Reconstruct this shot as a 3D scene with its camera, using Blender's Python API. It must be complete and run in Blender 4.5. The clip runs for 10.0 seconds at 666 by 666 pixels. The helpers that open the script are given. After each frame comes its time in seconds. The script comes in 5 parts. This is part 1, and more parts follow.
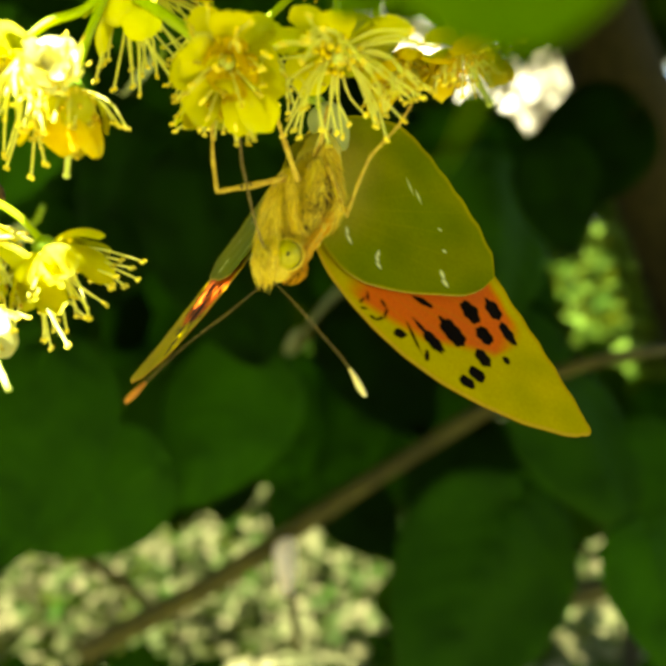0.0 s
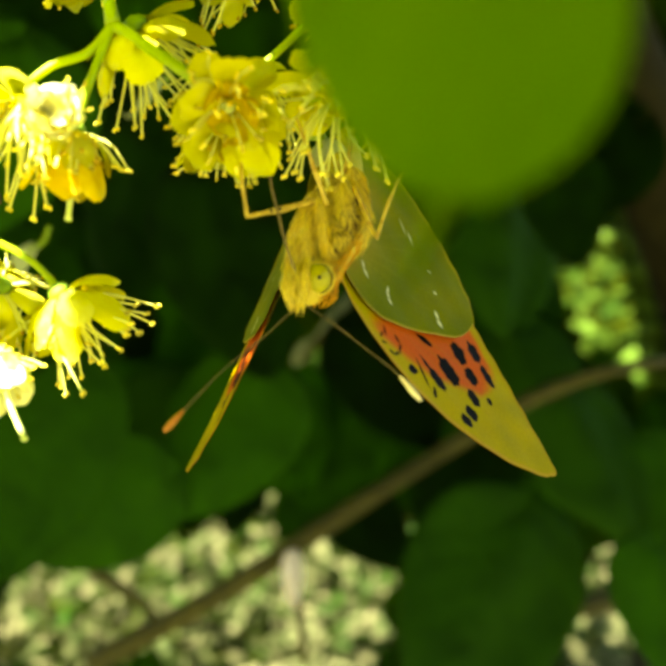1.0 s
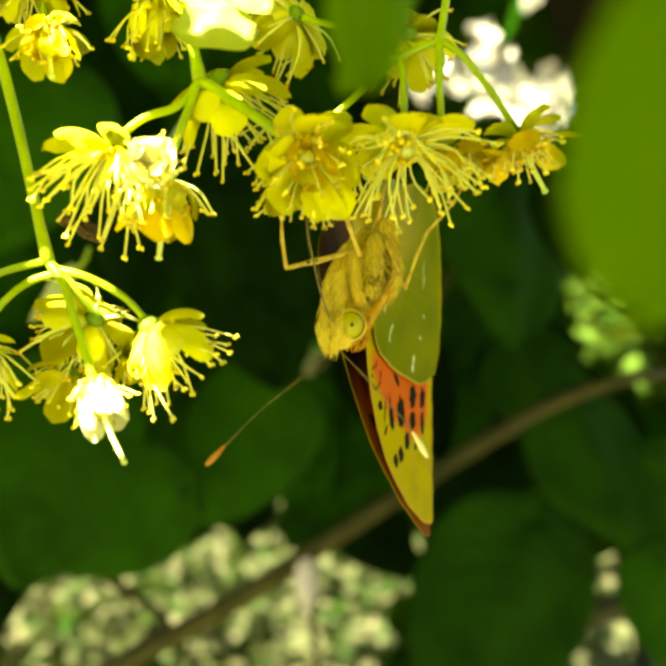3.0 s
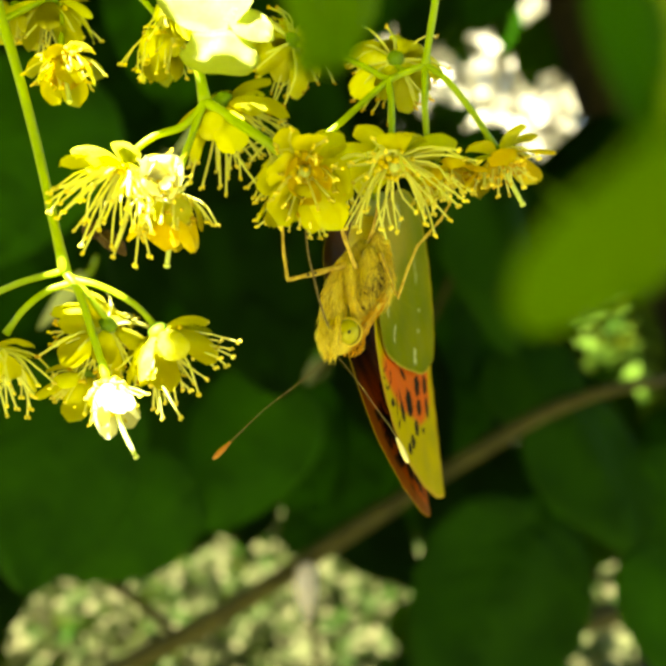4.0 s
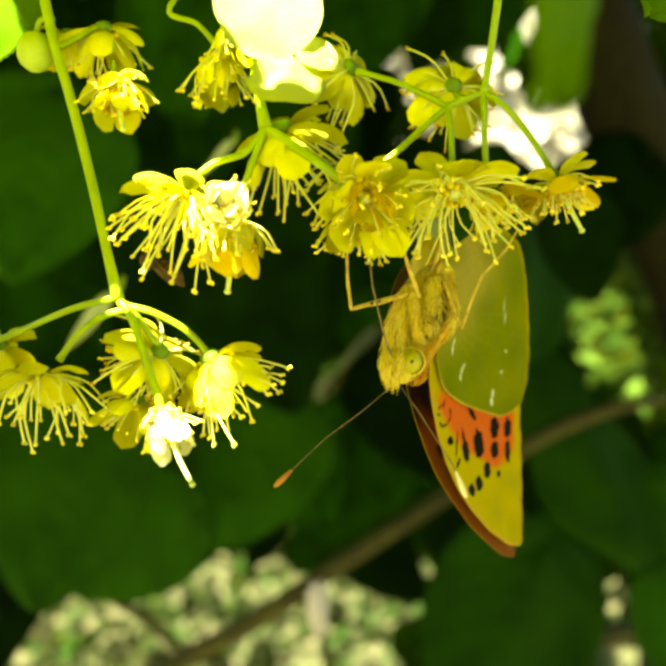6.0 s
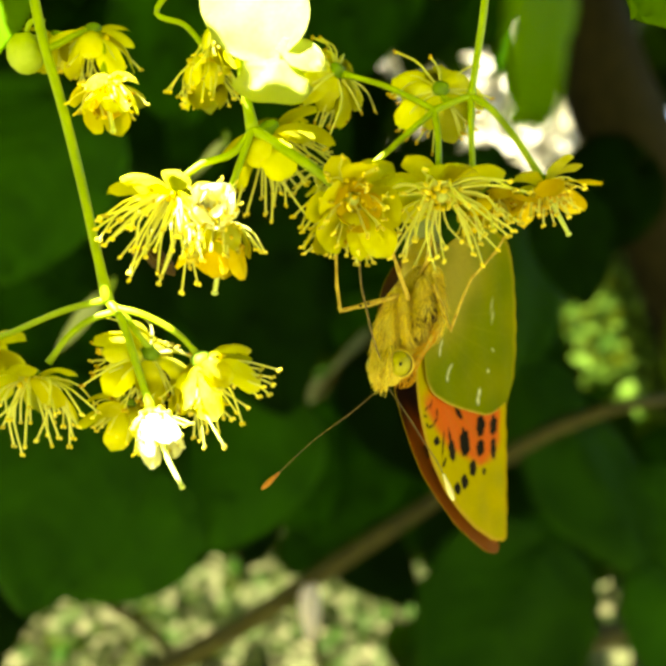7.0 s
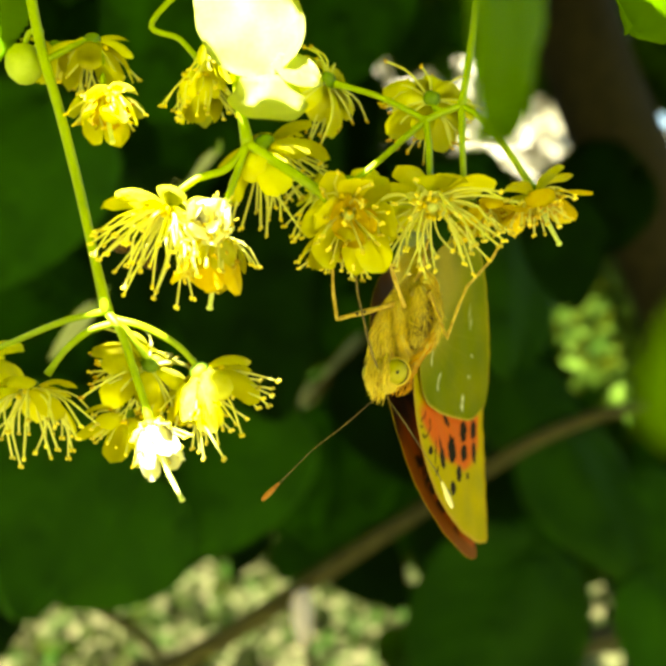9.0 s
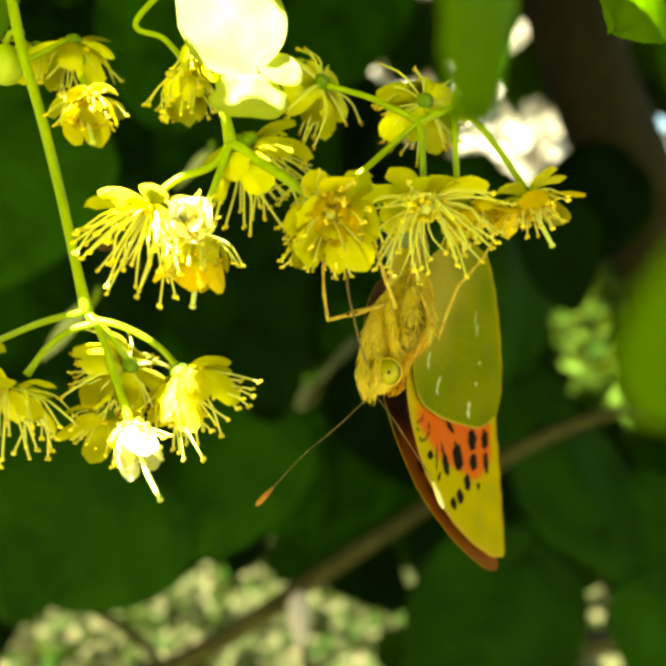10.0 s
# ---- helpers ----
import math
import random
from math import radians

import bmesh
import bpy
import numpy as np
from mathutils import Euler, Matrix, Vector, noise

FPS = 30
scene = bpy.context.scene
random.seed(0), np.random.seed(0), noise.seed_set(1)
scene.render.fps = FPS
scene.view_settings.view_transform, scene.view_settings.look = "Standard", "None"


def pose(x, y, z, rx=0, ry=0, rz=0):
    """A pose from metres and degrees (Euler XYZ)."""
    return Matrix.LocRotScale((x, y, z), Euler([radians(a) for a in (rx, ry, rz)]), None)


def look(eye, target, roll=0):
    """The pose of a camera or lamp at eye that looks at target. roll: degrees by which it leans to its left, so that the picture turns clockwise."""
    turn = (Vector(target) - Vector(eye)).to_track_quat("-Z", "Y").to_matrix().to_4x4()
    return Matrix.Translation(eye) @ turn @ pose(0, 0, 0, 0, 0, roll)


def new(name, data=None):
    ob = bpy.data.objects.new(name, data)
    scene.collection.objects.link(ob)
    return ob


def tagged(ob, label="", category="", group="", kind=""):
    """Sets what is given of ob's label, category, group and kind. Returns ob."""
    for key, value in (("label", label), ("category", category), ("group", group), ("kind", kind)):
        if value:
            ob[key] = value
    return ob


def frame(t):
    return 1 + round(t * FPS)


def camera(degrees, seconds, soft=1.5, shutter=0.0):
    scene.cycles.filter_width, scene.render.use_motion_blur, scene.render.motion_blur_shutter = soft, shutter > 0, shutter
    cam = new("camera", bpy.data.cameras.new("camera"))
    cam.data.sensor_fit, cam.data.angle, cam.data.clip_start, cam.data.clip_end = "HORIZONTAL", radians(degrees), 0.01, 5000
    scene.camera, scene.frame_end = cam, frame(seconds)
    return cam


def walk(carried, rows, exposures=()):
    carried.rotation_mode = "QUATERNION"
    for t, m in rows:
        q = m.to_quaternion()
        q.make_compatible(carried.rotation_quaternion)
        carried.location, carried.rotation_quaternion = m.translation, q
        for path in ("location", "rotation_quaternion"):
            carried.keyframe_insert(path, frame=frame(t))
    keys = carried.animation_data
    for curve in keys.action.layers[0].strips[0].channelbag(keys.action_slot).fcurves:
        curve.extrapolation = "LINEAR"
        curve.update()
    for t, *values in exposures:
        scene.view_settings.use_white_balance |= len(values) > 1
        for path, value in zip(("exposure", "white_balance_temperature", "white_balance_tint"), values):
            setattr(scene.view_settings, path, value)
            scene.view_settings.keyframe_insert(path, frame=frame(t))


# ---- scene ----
# Lengths in the tables are millimetres; heights are counted from the eye of the camera, EYE metres above the ground.
EYE = 1.5
cam = camera(40.0, 10.0, soft=3.6)
cam.data.dof.use_dof, cam.data.dof.focus_distance, cam.data.dof.aperture_fstop = True, 0.104, 25.0
cam.data.dof.aperture_blades = 0
ROWS = [
    (0.0, 10.66, 15.00, -5.59, -0.09, -2.70),
    (0.5, 9.30, 15.00, -4.33, 0.61, -2.35),
    (1.0, 11.42, 15.00, -2.11, 0.44, -2.35),
    (1.5, 5.45, 15.00, -3.23, 1.12, -2.18),
    (2.0, 4.94, 15.00, -2.27, 1.07, -2.14),
    (2.5, 6.06, 15.00, -1.98, 0.32, -2.14),
    (2.7, 3.60, 12.70, -0.30, 0.36, -2.05),
    (3.8, 7.25, 0.00, 1.27, 0.57, -1.53),
    (4.0, 5.07, 0.00, 0.16, 0.55, -1.36),
    (4.5, 3.33, 0.00, 1.19, 0.66, -1.30),
    (5.0, -1.43, 0.00, 1.01, 0.92, -0.92),
    (6.5, -1.81, 0.00, 1.50, 0.25, -0.35),
    (7.0, -1.09, 0.00, 1.27, 0.11, -0.28),
    (7.5, 0.00, 0.00, 0.00, 0.00, 0.00),
    (8.0, 0.70, 0.00, 0.68, -0.15, -0.28),
    (8.5, -1.65, 0.00, 1.50, -0.18, -0.11),
    (9.0, -1.48, 0.00, 2.59, -0.41, -0.08),
    (9.5, 0.24, 0.00, 1.66, -0.11, 0.12),
    (10.0, 0.40, 0.00, 2.09, -0.44, 0.11),
]
EXPOSURE, KELVIN, TINT = 3.65, 8000, -7
walk(cam, [(t, pose(x / 1000, y / 1000, EYE + z / 1000, 90 + pitch, 0, yaw)) for t, x, y, z, yaw, pitch in ROWS], [(0, EXPOSURE, KELVIN, TINT), (10, EXPOSURE, KELVIN, TINT)])

# ---- light ----
SUN = Vector((-0.38, -0.58, 0.72)).normalized()
world = bpy.data.worlds.new("sky")
scene.world = world
world.use_nodes = True
sky = world.node_tree.nodes.new("ShaderNodeTexSky")
sky.sky_type, sky.sun_disc = "NISHITA", False
sky.sun_elevation, sky.sun_rotation = math.asin(SUN.z), math.atan2(SUN.x, SUN.y)
background = world.node_tree.nodes["Background"]
background.inputs["Strength"].default_value = 0.05
world.node_tree.links.new(sky.outputs[0], background.inputs["Color"])
lamp = bpy.data.lights.new("sun", "SUN")
lamp.energy, lamp.angle, lamp.color = 5.0, radians(0.53), (1.0, 0.96, 0.90)
new("sun", lamp).matrix_world = look(SUN * 8, (0, 0, 0))


# ---- materials ----
def material(name, colour, second=None, scale=300.0, rough=0.5, through_light=0.0, bump=0.0, spec=0.3, detail=3.0, tint=None, vary=0.0, islands=False):
    """A procedural surface: two colours mixed by noise, fine relief, and a share of light that shines through."""
    m = bpy.data.materials.new(name)
    m.use_nodes = True
    n, k = m.node_tree.nodes, m.node_tree.links
    bsdf = n["Principled BSDF"]
    where = n.new("ShaderNodeTexCoord")
    coarse, fine = n.new("ShaderNodeTexNoise"), n.new("ShaderNodeTexNoise")
    coarse.inputs["Scale"].default_value, coarse.inputs["Detail"].default_value = scale, detail
    fine.inputs["Scale"].default_value, fine.inputs["Detail"].default_value = scale * 7, 2.0
    for tex in (coarse, fine):
        k.new(where.outputs["Object"], tex.inputs["Vector"])
    both = n.new("ShaderNodeMath")
    both.operation = "MULTIPLY_ADD"
    k.new(fine.outputs["Fac"], both.inputs[0])
    both.inputs[1].default_value = 0.35
    k.new(coarse.outputs["Fac"], both.inputs[2])
    ramp = n.new("ShaderNodeMapRange")
    ramp.inputs["From Min"].default_value, ramp.inputs["From Max"].default_value = 0.45, 0.9
    k.new(both.outputs[0], ramp.inputs["Value"])
    mix = n.new("ShaderNodeMix")
    mix.data_type = "RGBA"
    mix.inputs["A"].default_value, mix.inputs["B"].default_value = (*colour, 1), (*(second or colour), 1)
    if islands:
        geo, add = n.new("ShaderNodeNewGeometry"), n.new("ShaderNodeMath")
        add.operation = "MULTIPLY_ADD"
        k.new(geo.outputs["Random Per Island"], add.inputs[0])
        add.inputs[1].default_value = 0.7
        k.new(both.outputs[0], add.inputs[2])
        k.new(add.outputs[0], ramp.inputs["Value"])
        ramp.inputs["From Min"].default_value, ramp.inputs["From Max"].default_value = 0.7, 1.35
    k.new(ramp.outputs["Result"], mix.inputs["Factor"])
    shade = mix.outputs["Result"]
    if vary:
        info, hue = n.new("ShaderNodeObjectInfo"), n.new("ShaderNodeHueSaturation")
        span = n.new("ShaderNodeMapRange")
        span.inputs["To Min"].default_value, span.inputs["To Max"].default_value = 1 - vary, 1 + vary
        k.new(info.outputs["Random"], span.inputs["Value"])
        k.new(span.outputs["Result"], hue.inputs["Value"])
        k.new(shade, hue.inputs["Color"])
        shade = hue.outputs["Color"]
    k.new(shade, bsdf.inputs["Base Color"])
    bsdf.inputs["Roughness"].default_value = rough
    bsdf.inputs["Specular IOR Level"].default_value = spec
    if bump:
        relief = n.new("ShaderNodeBump")
        relief.inputs["Strength"].default_value, relief.inputs["Distance"].default_value = bump, 0.0004
        k.new(both.outputs[0], relief.inputs["Height"])
        k.new(relief.outputs["Normal"], bsdf.inputs["Normal"])
    if through_light:
        glow, blend = n.new("ShaderNodeBsdfTranslucent"), n.new("ShaderNodeMixShader")
        blend.inputs[0].default_value = through_light
        if tint:
            glow.inputs["Color"].default_value = (*tint, 1)
        else:
            k.new(shade, glow.inputs["Color"])
        k.new(bsdf.outputs[0], blend.inputs[1])
        k.new(glow.outputs[0], blend.inputs[2])
        k.new(blend.outputs[0], n["Material Output"].inputs["Surface"])
    return m


def pigment_material(name, through_light, rough):
    """Wing scales: the colour comes from the pigment laid on the wing, broken up by fine noise."""
    m = bpy.data.materials.new(name)
    m.use_nodes = True
    n, k = m.node_tree.nodes, m.node_tree.links
    bsdf = n["Principled BSDF"]
    paint, where, grain = n.new("ShaderNodeAttribute"), n.new("ShaderNodeTexCoord"), n.new("ShaderNodeTexNoise")
    paint.attribute_name = "pigment"
    grain.inputs["Scale"].default_value, grain.inputs["Detail"].default_value = 2600, 2
    k.new(where.outputs["Object"], grain.inputs["Vector"])
    span, hue = n.new("ShaderNodeMapRange"), n.new("ShaderNodeHueSaturation")
    span.inputs["To Min"].default_value, span.inputs["To Max"].default_value = 0.86, 1.14
    k.new(grain.outputs["Fac"], span.inputs["Value"])
    k.new(span.outputs["Result"], hue.inputs["Value"])
    k.new(paint.outputs["Color"], hue.inputs["Color"])
    k.new(hue.outputs["Color"], bsdf.inputs["Base Color"])
    bsdf.inputs["Roughness"].default_value, bsdf.inputs["Specular IOR Level"].default_value = rough, 0.03
    glow, blend = n.new("ShaderNodeBsdfTranslucent"), n.new("ShaderNodeMixShader")
    blend.inputs[0].default_value = through_light
    k.new(hue.outputs["Color"], glow.inputs["Color"])
    k.new(bsdf.outputs[0], blend.inputs[1])
    k.new(glow.outputs[0], blend.inputs[2])
    k.new(blend.outputs[0], n["Material Output"].inputs["Surface"])
    return m


PETAL = material("petal", (0.82, 0.78, 0.045), (0.86, 0.83, 0.12), 500, 0.6, 0.5, 0.2, spec=0.15, vary=0.08)
DRY_PETAL = material("withering_petal", (0.78, 0.58, 0.03), (0.86, 0.75, 0.09), 500, 0.7, 0.5, 0.4, spec=0.1)
# Whitened petal: the sun's glare on two flowers is put into this colour.
GLARE_PETAL = material("glare_petal", (0.84, 0.82, 0.44), (0.90, 0.88, 0.62), 400, 0.4, 0.3, 0.15, spec=0.5)
WILTED = material("wilted_filament", (0.70, 0.54, 0.04), (0.80, 0.68, 0.10), 500, 0.6, 0.2)
WILTED_ANTHER = material("wilted_anther", (0.34, 0.17, 0.012), (0.80, 0.58, 0.04), 900, 0.8, 0.0, 0.4)
SEPAL = material("sepal", (0.72, 0.69, 0.045), (0.82, 0.79, 0.14), 600, 0.7, 0.5, 0.25, spec=0.1, vary=0.1)
FILAMENT = material("filament", (0.83, 0.81, 0.17), (0.90, 0.88, 0.32), 500, 0.5, 0.35)
ANTHER = material("anther", (0.74, 0.56, 0.03), (0.84, 0.74, 0.13), 900, 0.7, 0.0, 0.4, vary=0.4)
NECTAR = material("nectar_disc", (0.76, 0.56, 0.02), (0.80, 0.70, 0.07), 900, 0.3, 0.2, 0.4)
OVARY = material("ovary", (0.58, 0.66, 0.14), (0.74, 0.78, 0.28), 900, 0.7, 0.2, 0.3)
RECEPTACLE = material("receptacle", (0.10, 0.19, 0.008), (0.17, 0.27, 0.02), 500, 0.6, 0.1, 0.3)
STALK = material("stalk", (0.27, 0.38, 0.012), (0.36, 0.47, 0.03), 350, 0.45, 0.15, 0.2)
BRACT = material("bract", (0.63, 0.66, 0.17), (0.72, 0.74, 0.27), 250, 0.5, 0.45, 0.2, tint=(0.42, 0.50, 0.01))
BUD = material("bud", (0.36, 0.47, 0.03), (0.46, 0.55, 0.07), 500, 0.6, 0.1, 0.3)
# One leaf colour twice: LEAF darkened for shade, the next lightened for light.
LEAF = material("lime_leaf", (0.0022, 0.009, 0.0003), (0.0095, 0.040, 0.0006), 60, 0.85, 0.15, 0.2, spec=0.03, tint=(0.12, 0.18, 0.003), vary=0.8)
LIGHTER_LEAF = material("lighter_lime_leaf", (0.012, 0.046, 0.0008), (0.026, 0.092, 0.0015), 45, 0.8, 0.2, 0.3, spec=0.08, tint=(0.12, 0.20, 0.003), vary=0.35)
NEAR_LEAF = material("near_leaf", (0.058, 0.135, 0.002), (0.095, 0.19, 0.004), 90, 0.7, 0.5, 0.25, spec=0.05, tint=(0.355, 0.49, 0.005))
# For the added sunscreen of leaves; its strong translucence brightens the flowers below.
SCREEN_LEAF = material("screen_leaf", (0.07, 0.16, 0.003), (0.11, 0.20, 0.006), 60, 0.7, 0.7, 0.25, spec=0.05, tint=(0.66, 0.68, 0.03))
BUSH_LEAF = material("bush_leaf", (0.012, 0.036, 0.002), (0.150, 0.138, 0.068), 4, 0.7, 0.4, 0.1, spec=0.08, tint=(0.085, 0.125, 0.012), detail=4, islands=True)
WOOD_LEAF = material("wood_leaf", (0.02, 0.05, 0.004), (0.05, 0.10, 0.01), 1.5, 0.7, 0.15, 0.1, spec=0.1, islands=True)
GREEN_LEAF = material("green_leaf", (0.014, 0.036, 0.002), (0.070, 0.118, 0.014), 5, 0.7, 0.3, 0.2, spec=0.08, tint=(0.17, 0.20, 0.012), islands=True)
# Near-white leaf: overexposed sunlight is part of this colour.
GLARE_LEAF = material("glare_leaf", (0.40, 0.38, 0.28), (0.62, 0.58, 0.50), 4, 0.6, 0.2, 0.2, islands=True)
# Hangs in the crown's shade; the sunlight on it is put into the colour.
SUNLIT_PINK = material("sunlit_dry_leaf", (0.55, 0.47, 0.45), (0.70, 0.62, 0.60), 40, 0.8, 0.3, 0.3)
PALE_LEAF = material("pale_leaf", (0.34, 0.38, 0.16), (0.48, 0.52, 0.28), 80, 0.7, 0.3, 0.2)
WITHERED = material("withered_leaf", (0.20, 0.23, 0.11), (0.30, 0.33, 0.19), 40, 0.8, 0.2, 0.3)
BOUGH = material("bough_bark", (0.030, 0.026, 0.004), (0.064, 0.055, 0.010), 60, 0.9, 0.0, 0.8)
BARK = material("bark", (0.016, 0.013, 0.003), (0.036, 0.029, 0.007), 45, 0.9, 0.0, 1.0)
SOIL = material("dry_grass", (0.05, 0.07, 0.015), (0.26, 0.23, 0.12), 1.2, 0.9, 0.0, 0.3, detail=6)
FUR = material("fur", (0.87, 0.68, 0.08), (0.93, 0.81, 0.20), 500, 0.7, 0.45)
OCHRE_FUR = material("ochre_fur", (0.66, 0.32, 0.02), (0.82, 0.50, 0.05), 500, 0.7, 0.45)
SKIN = material("skin", (0.50, 0.36, 0.03), (0.64, 0.49, 0.07), 900, 0.6, 0.0, 0.5)
EYE_SHELL = material("eye", (0.32, 0.28, 0.010), (0.40, 0.35, 0.020), 1200, 0.4, 0.0, 0.1, spec=0.25)
BLACK = material("black", (0.012, 0.010, 0.008), (0.02, 0.016, 0.01), 900, 0.4)
LIMB = material("limb", (0.30, 0.17, 0.015), (0.64, 0.47, 0.08), 1300, 0.55, 0.0, 0.3)
CLUB = material("club", (0.32, 0.09, 0.012), (0.52, 0.21, 0.035), 1500, 0.5)
# No sun reaches this club; its sunlit paleness is in the colour.
SUNLIT_CLUB = material("sunlit_club", (0.80, 0.62, 0.30), (0.88, 0.76, 0.48), 1500, 0.45)
FEELER = material("feeler", (0.08, 0.05, 0.015), (0.22, 0.16, 0.06), 2500, 0.55)
UNDERSIDE = pigment_material("wing_underside", 0.28, 0.5)
UPPERSIDE = pigment_material("wing_upperside", 0.25, 0.55)
BEE_BROWN = material("bee_hair", (0.028, 0.016, 0.006), (0.12, 0.065, 0.016), 1500, 0.8, 0.0, 0.6)
BEE_WING = material("bee_wing", (0.22, 0.16, 0.07), (0.30, 0.23, 0.11), 500, 0.2, 0.5)


# ---- building helpers ----
def mm(p):
    """A place in the world from millimetres."""
    return Vector((p[0] / 1000, p[1] / 1000, EYE + p[2] / 1000))


def part(name, bm, mat, parent=None, label="", smooth=True, matrix=None):
    """Links a bmesh as one mesh object, under a thing or a part."""
    data = bpy.data.meshes.new(name)
    bm.to_mesh(data)
    bm.free()
    return piece(name, data, mat, parent, label, smooth, matrix)


def piece(name, data, mat, parent=None, label="", smooth=True, matrix=None):
    if mat and not data.materials:
        data.materials.append(mat)
    if smooth:
        data.shade_smooth()
    ob = new(name, data)
    ob.parent = parent
    if matrix is not None:
        ob.matrix_basis = matrix
    if label:
        tagged(ob, label)
    return ob


def empty(name, m):
    ob = new(name)
    ob.empty_display_size = 0.005
    ob.matrix_basis = m
    return ob


def spline(points, count):
    """Points along a smooth curve through the given ones."""
    pts = [Vector(p) for p in points]
    pts = [2 * pts[0] - pts[1]] + pts + [2 * pts[-1] - pts[-2]]
    out = []
    spans = len(pts) - 3
    for i in range(count + 1):
        u = min(i / count * spans, spans - 1e-6)
        s, f = int(u), u - int(u)
        a, b, c, d = pts[s:s + 4]
        out.append(0.5 * (2 * b + (c - a) * f + (2 * a - 5 * b + 4 * c - d) * f * f + (3 * b - a - 3 * c + d) * f ** 3))
    return out


def tube(bm, points, radius, sides=8, caps=True):
    """A round rod along points; radius: a number or a function of the way along, 0 to 1."""
    rings, side = [], None
    n = len(points)
    for i, p in enumerate(points):
        along = (points[min(i + 1, n - 1)] - points[max(i - 1, 0)]).normalized()
        if side is None:
            side = along.orthogonal().normalized()
        side = (side - along * side.dot(along)).normalized()
        other = along.cross(side)
        r = radius(i / (n - 1)) if callable(radius) else radius
        rings.append([bm.verts.new(p + (side * math.cos(a) + other * math.sin(a)) * r) for a in (2 * math.pi * k / sides for k in range(sides))])
    for a, b in zip(rings, rings[1:]):
        for k in range(sides):
            bm.faces.new((a[k], a[(k + 1) % sides], b[(k + 1) % sides], b[k]))
    if caps:
        bm.faces.new(rings[0][::-1]), bm.faces.new(rings[-1])


def ball(bm, centre, radii, turn=None, rings=10, sides=14, dents=0.0, seed=0):
    """An ellipsoid with an uneven skin."""
    m = Matrix.Translation(centre) @ (turn.to_4x4() if turn else Matrix())
    rows = []
    for i in range(rings + 1):
        lat = math.pi * i / rings
        count = 1 if i in (0, rings) else sides
        row = []
        for k in range(count):
            a = 2 * math.pi * k / sides
            d = Vector((math.sin(lat) * math.cos(a), math.sin(lat) * math.sin(a), math.cos(lat)))
            s = 1 + dents * noise.noise(d * 3 + Vector((seed, 0, 0)))
            row.append(bm.verts.new(m @ Vector((d.x * radii[0] * s, d.y * radii[1] * s, d.z * radii[2] * s))))
        rows.append(row)
    for a, b in zip(rows, rows[1:]):
        for k in range(sides):
            quad = [a[k % len(a)], a[(k + 1) % len(a)], b[(k + 1) % len(b)], b[k % len(b)]]
            quad = [v for j, v in enumerate(quad) if v not in quad[:j]]
            if len(quad) > 2:
                bm.faces.new(quad)


def spoon(length, width, bend, cup, tip=0.5, rows=10, cols=8, seed=0, thick=0.00012):
    """A petal: a cupped, bending blade that leaves the origin along x and curls towards z; z is the flower's axis."""
    rng = random.Random(seed)
    bm = bmesh.new()
    grid = []
    x = z = 0.0
    ang = -bend * 0.4
    wave = rng.uniform(-1, 1)
    for i in range(rows + 1):
        u = i / rows
        half = width / 2 * (0.35 + 0.65 * math.sin(min(1, u / 0.62) * math.pi / 2)) * (1 if u < tip else math.sqrt(max(0.03, 1 - ((u - tip) / (1 - tip)) ** 2.4)))
        half *= 1 + 0.07 * noise.noise(Vector((u * 6, seed * 3.7, 0)))
        row = []
        for j in range(cols + 1):
            v = 2 * j / cols - 1
            row.append(bm.verts.new((x - math.sin(ang) * cup * v * v * half, v * half, z + cup * v * v * half + 0.00007 * math.cos(v * 11 + wave) * u + wave * 0.0002 * math.sin(v * 3 + u * 5))))
        grid.append(row)
        ang += bend / rows
        x += math.cos(ang) * length / rows
        z += math.sin(ang) * length / rows
    for a, b in zip(grid, grid[1:]):
        for j in range(cols):
            bm.faces.new((a[j], a[j + 1], b[j + 1], b[j]))
    bmesh.ops.solidify(bm, geom=bm.faces[:], thickness=thick)
    return bm


def leaf_mesh(name, width, length, fold=0.25, droop=0.5, seed=0, rows=54, cols=16, teeth=18, oval=False):
    """A lime leaf: heart-shaped, toothed, creased along its ribs. It leaves the origin along -z with its face to -y."""
    rng = random.Random(seed)
    off = rng.uniform(0, 50)
    bm = bmesh.new()
    grid = []
    for i in range(rows + 1):
        u = i / rows
        half = width / 2 * math.sin(math.pi * min(1, u ** 0.62)) ** 0.62 * (1 - 0.12 * u) if 0 < u < 1 else 0.0004
        if oval:
            half = width / 2 * math.sqrt(max(0.0004, 1 - (2 * u - 1) ** 2))
        half *= 1 + 0.07 * (((u * teeth) % 1) - 0.55)
        row = []
        for j in range(cols + 1):
            v = 2 * j / cols - 1
            z = -length * u + (0.16 * length * abs(v) ** 1.6 * (1 - u) ** 3)
            side_rib = 0.010 * length * abs(math.sin(math.pi * (u * 7 - abs(v) * 2.2)))
            y = fold * abs(v) * half + droop * length * (u - 0.3) ** 2 * 0.6 - side_rib
            y += 0.05 * length * noise.noise(Vector((v * 1.5 + off, u * 2, 0)))
            row.append(bm.verts.new((v * half, y, z)))
        grid.append(row)
    for a, b in zip(grid, grid[1:]):
        for j in range(cols):
            bm.faces.new((a[j], b[j], b[j + 1], a[j + 1]))
    bmesh.ops.remove_doubles(bm, verts=bm.verts[:], dist=0.00005)
    bmesh.ops.solidify(bm, geom=bm.faces[:], thickness=0.00025)
    data = bpy.data.meshes.new(name)
    bm.to_mesh(data)
    bm.free()
    return data


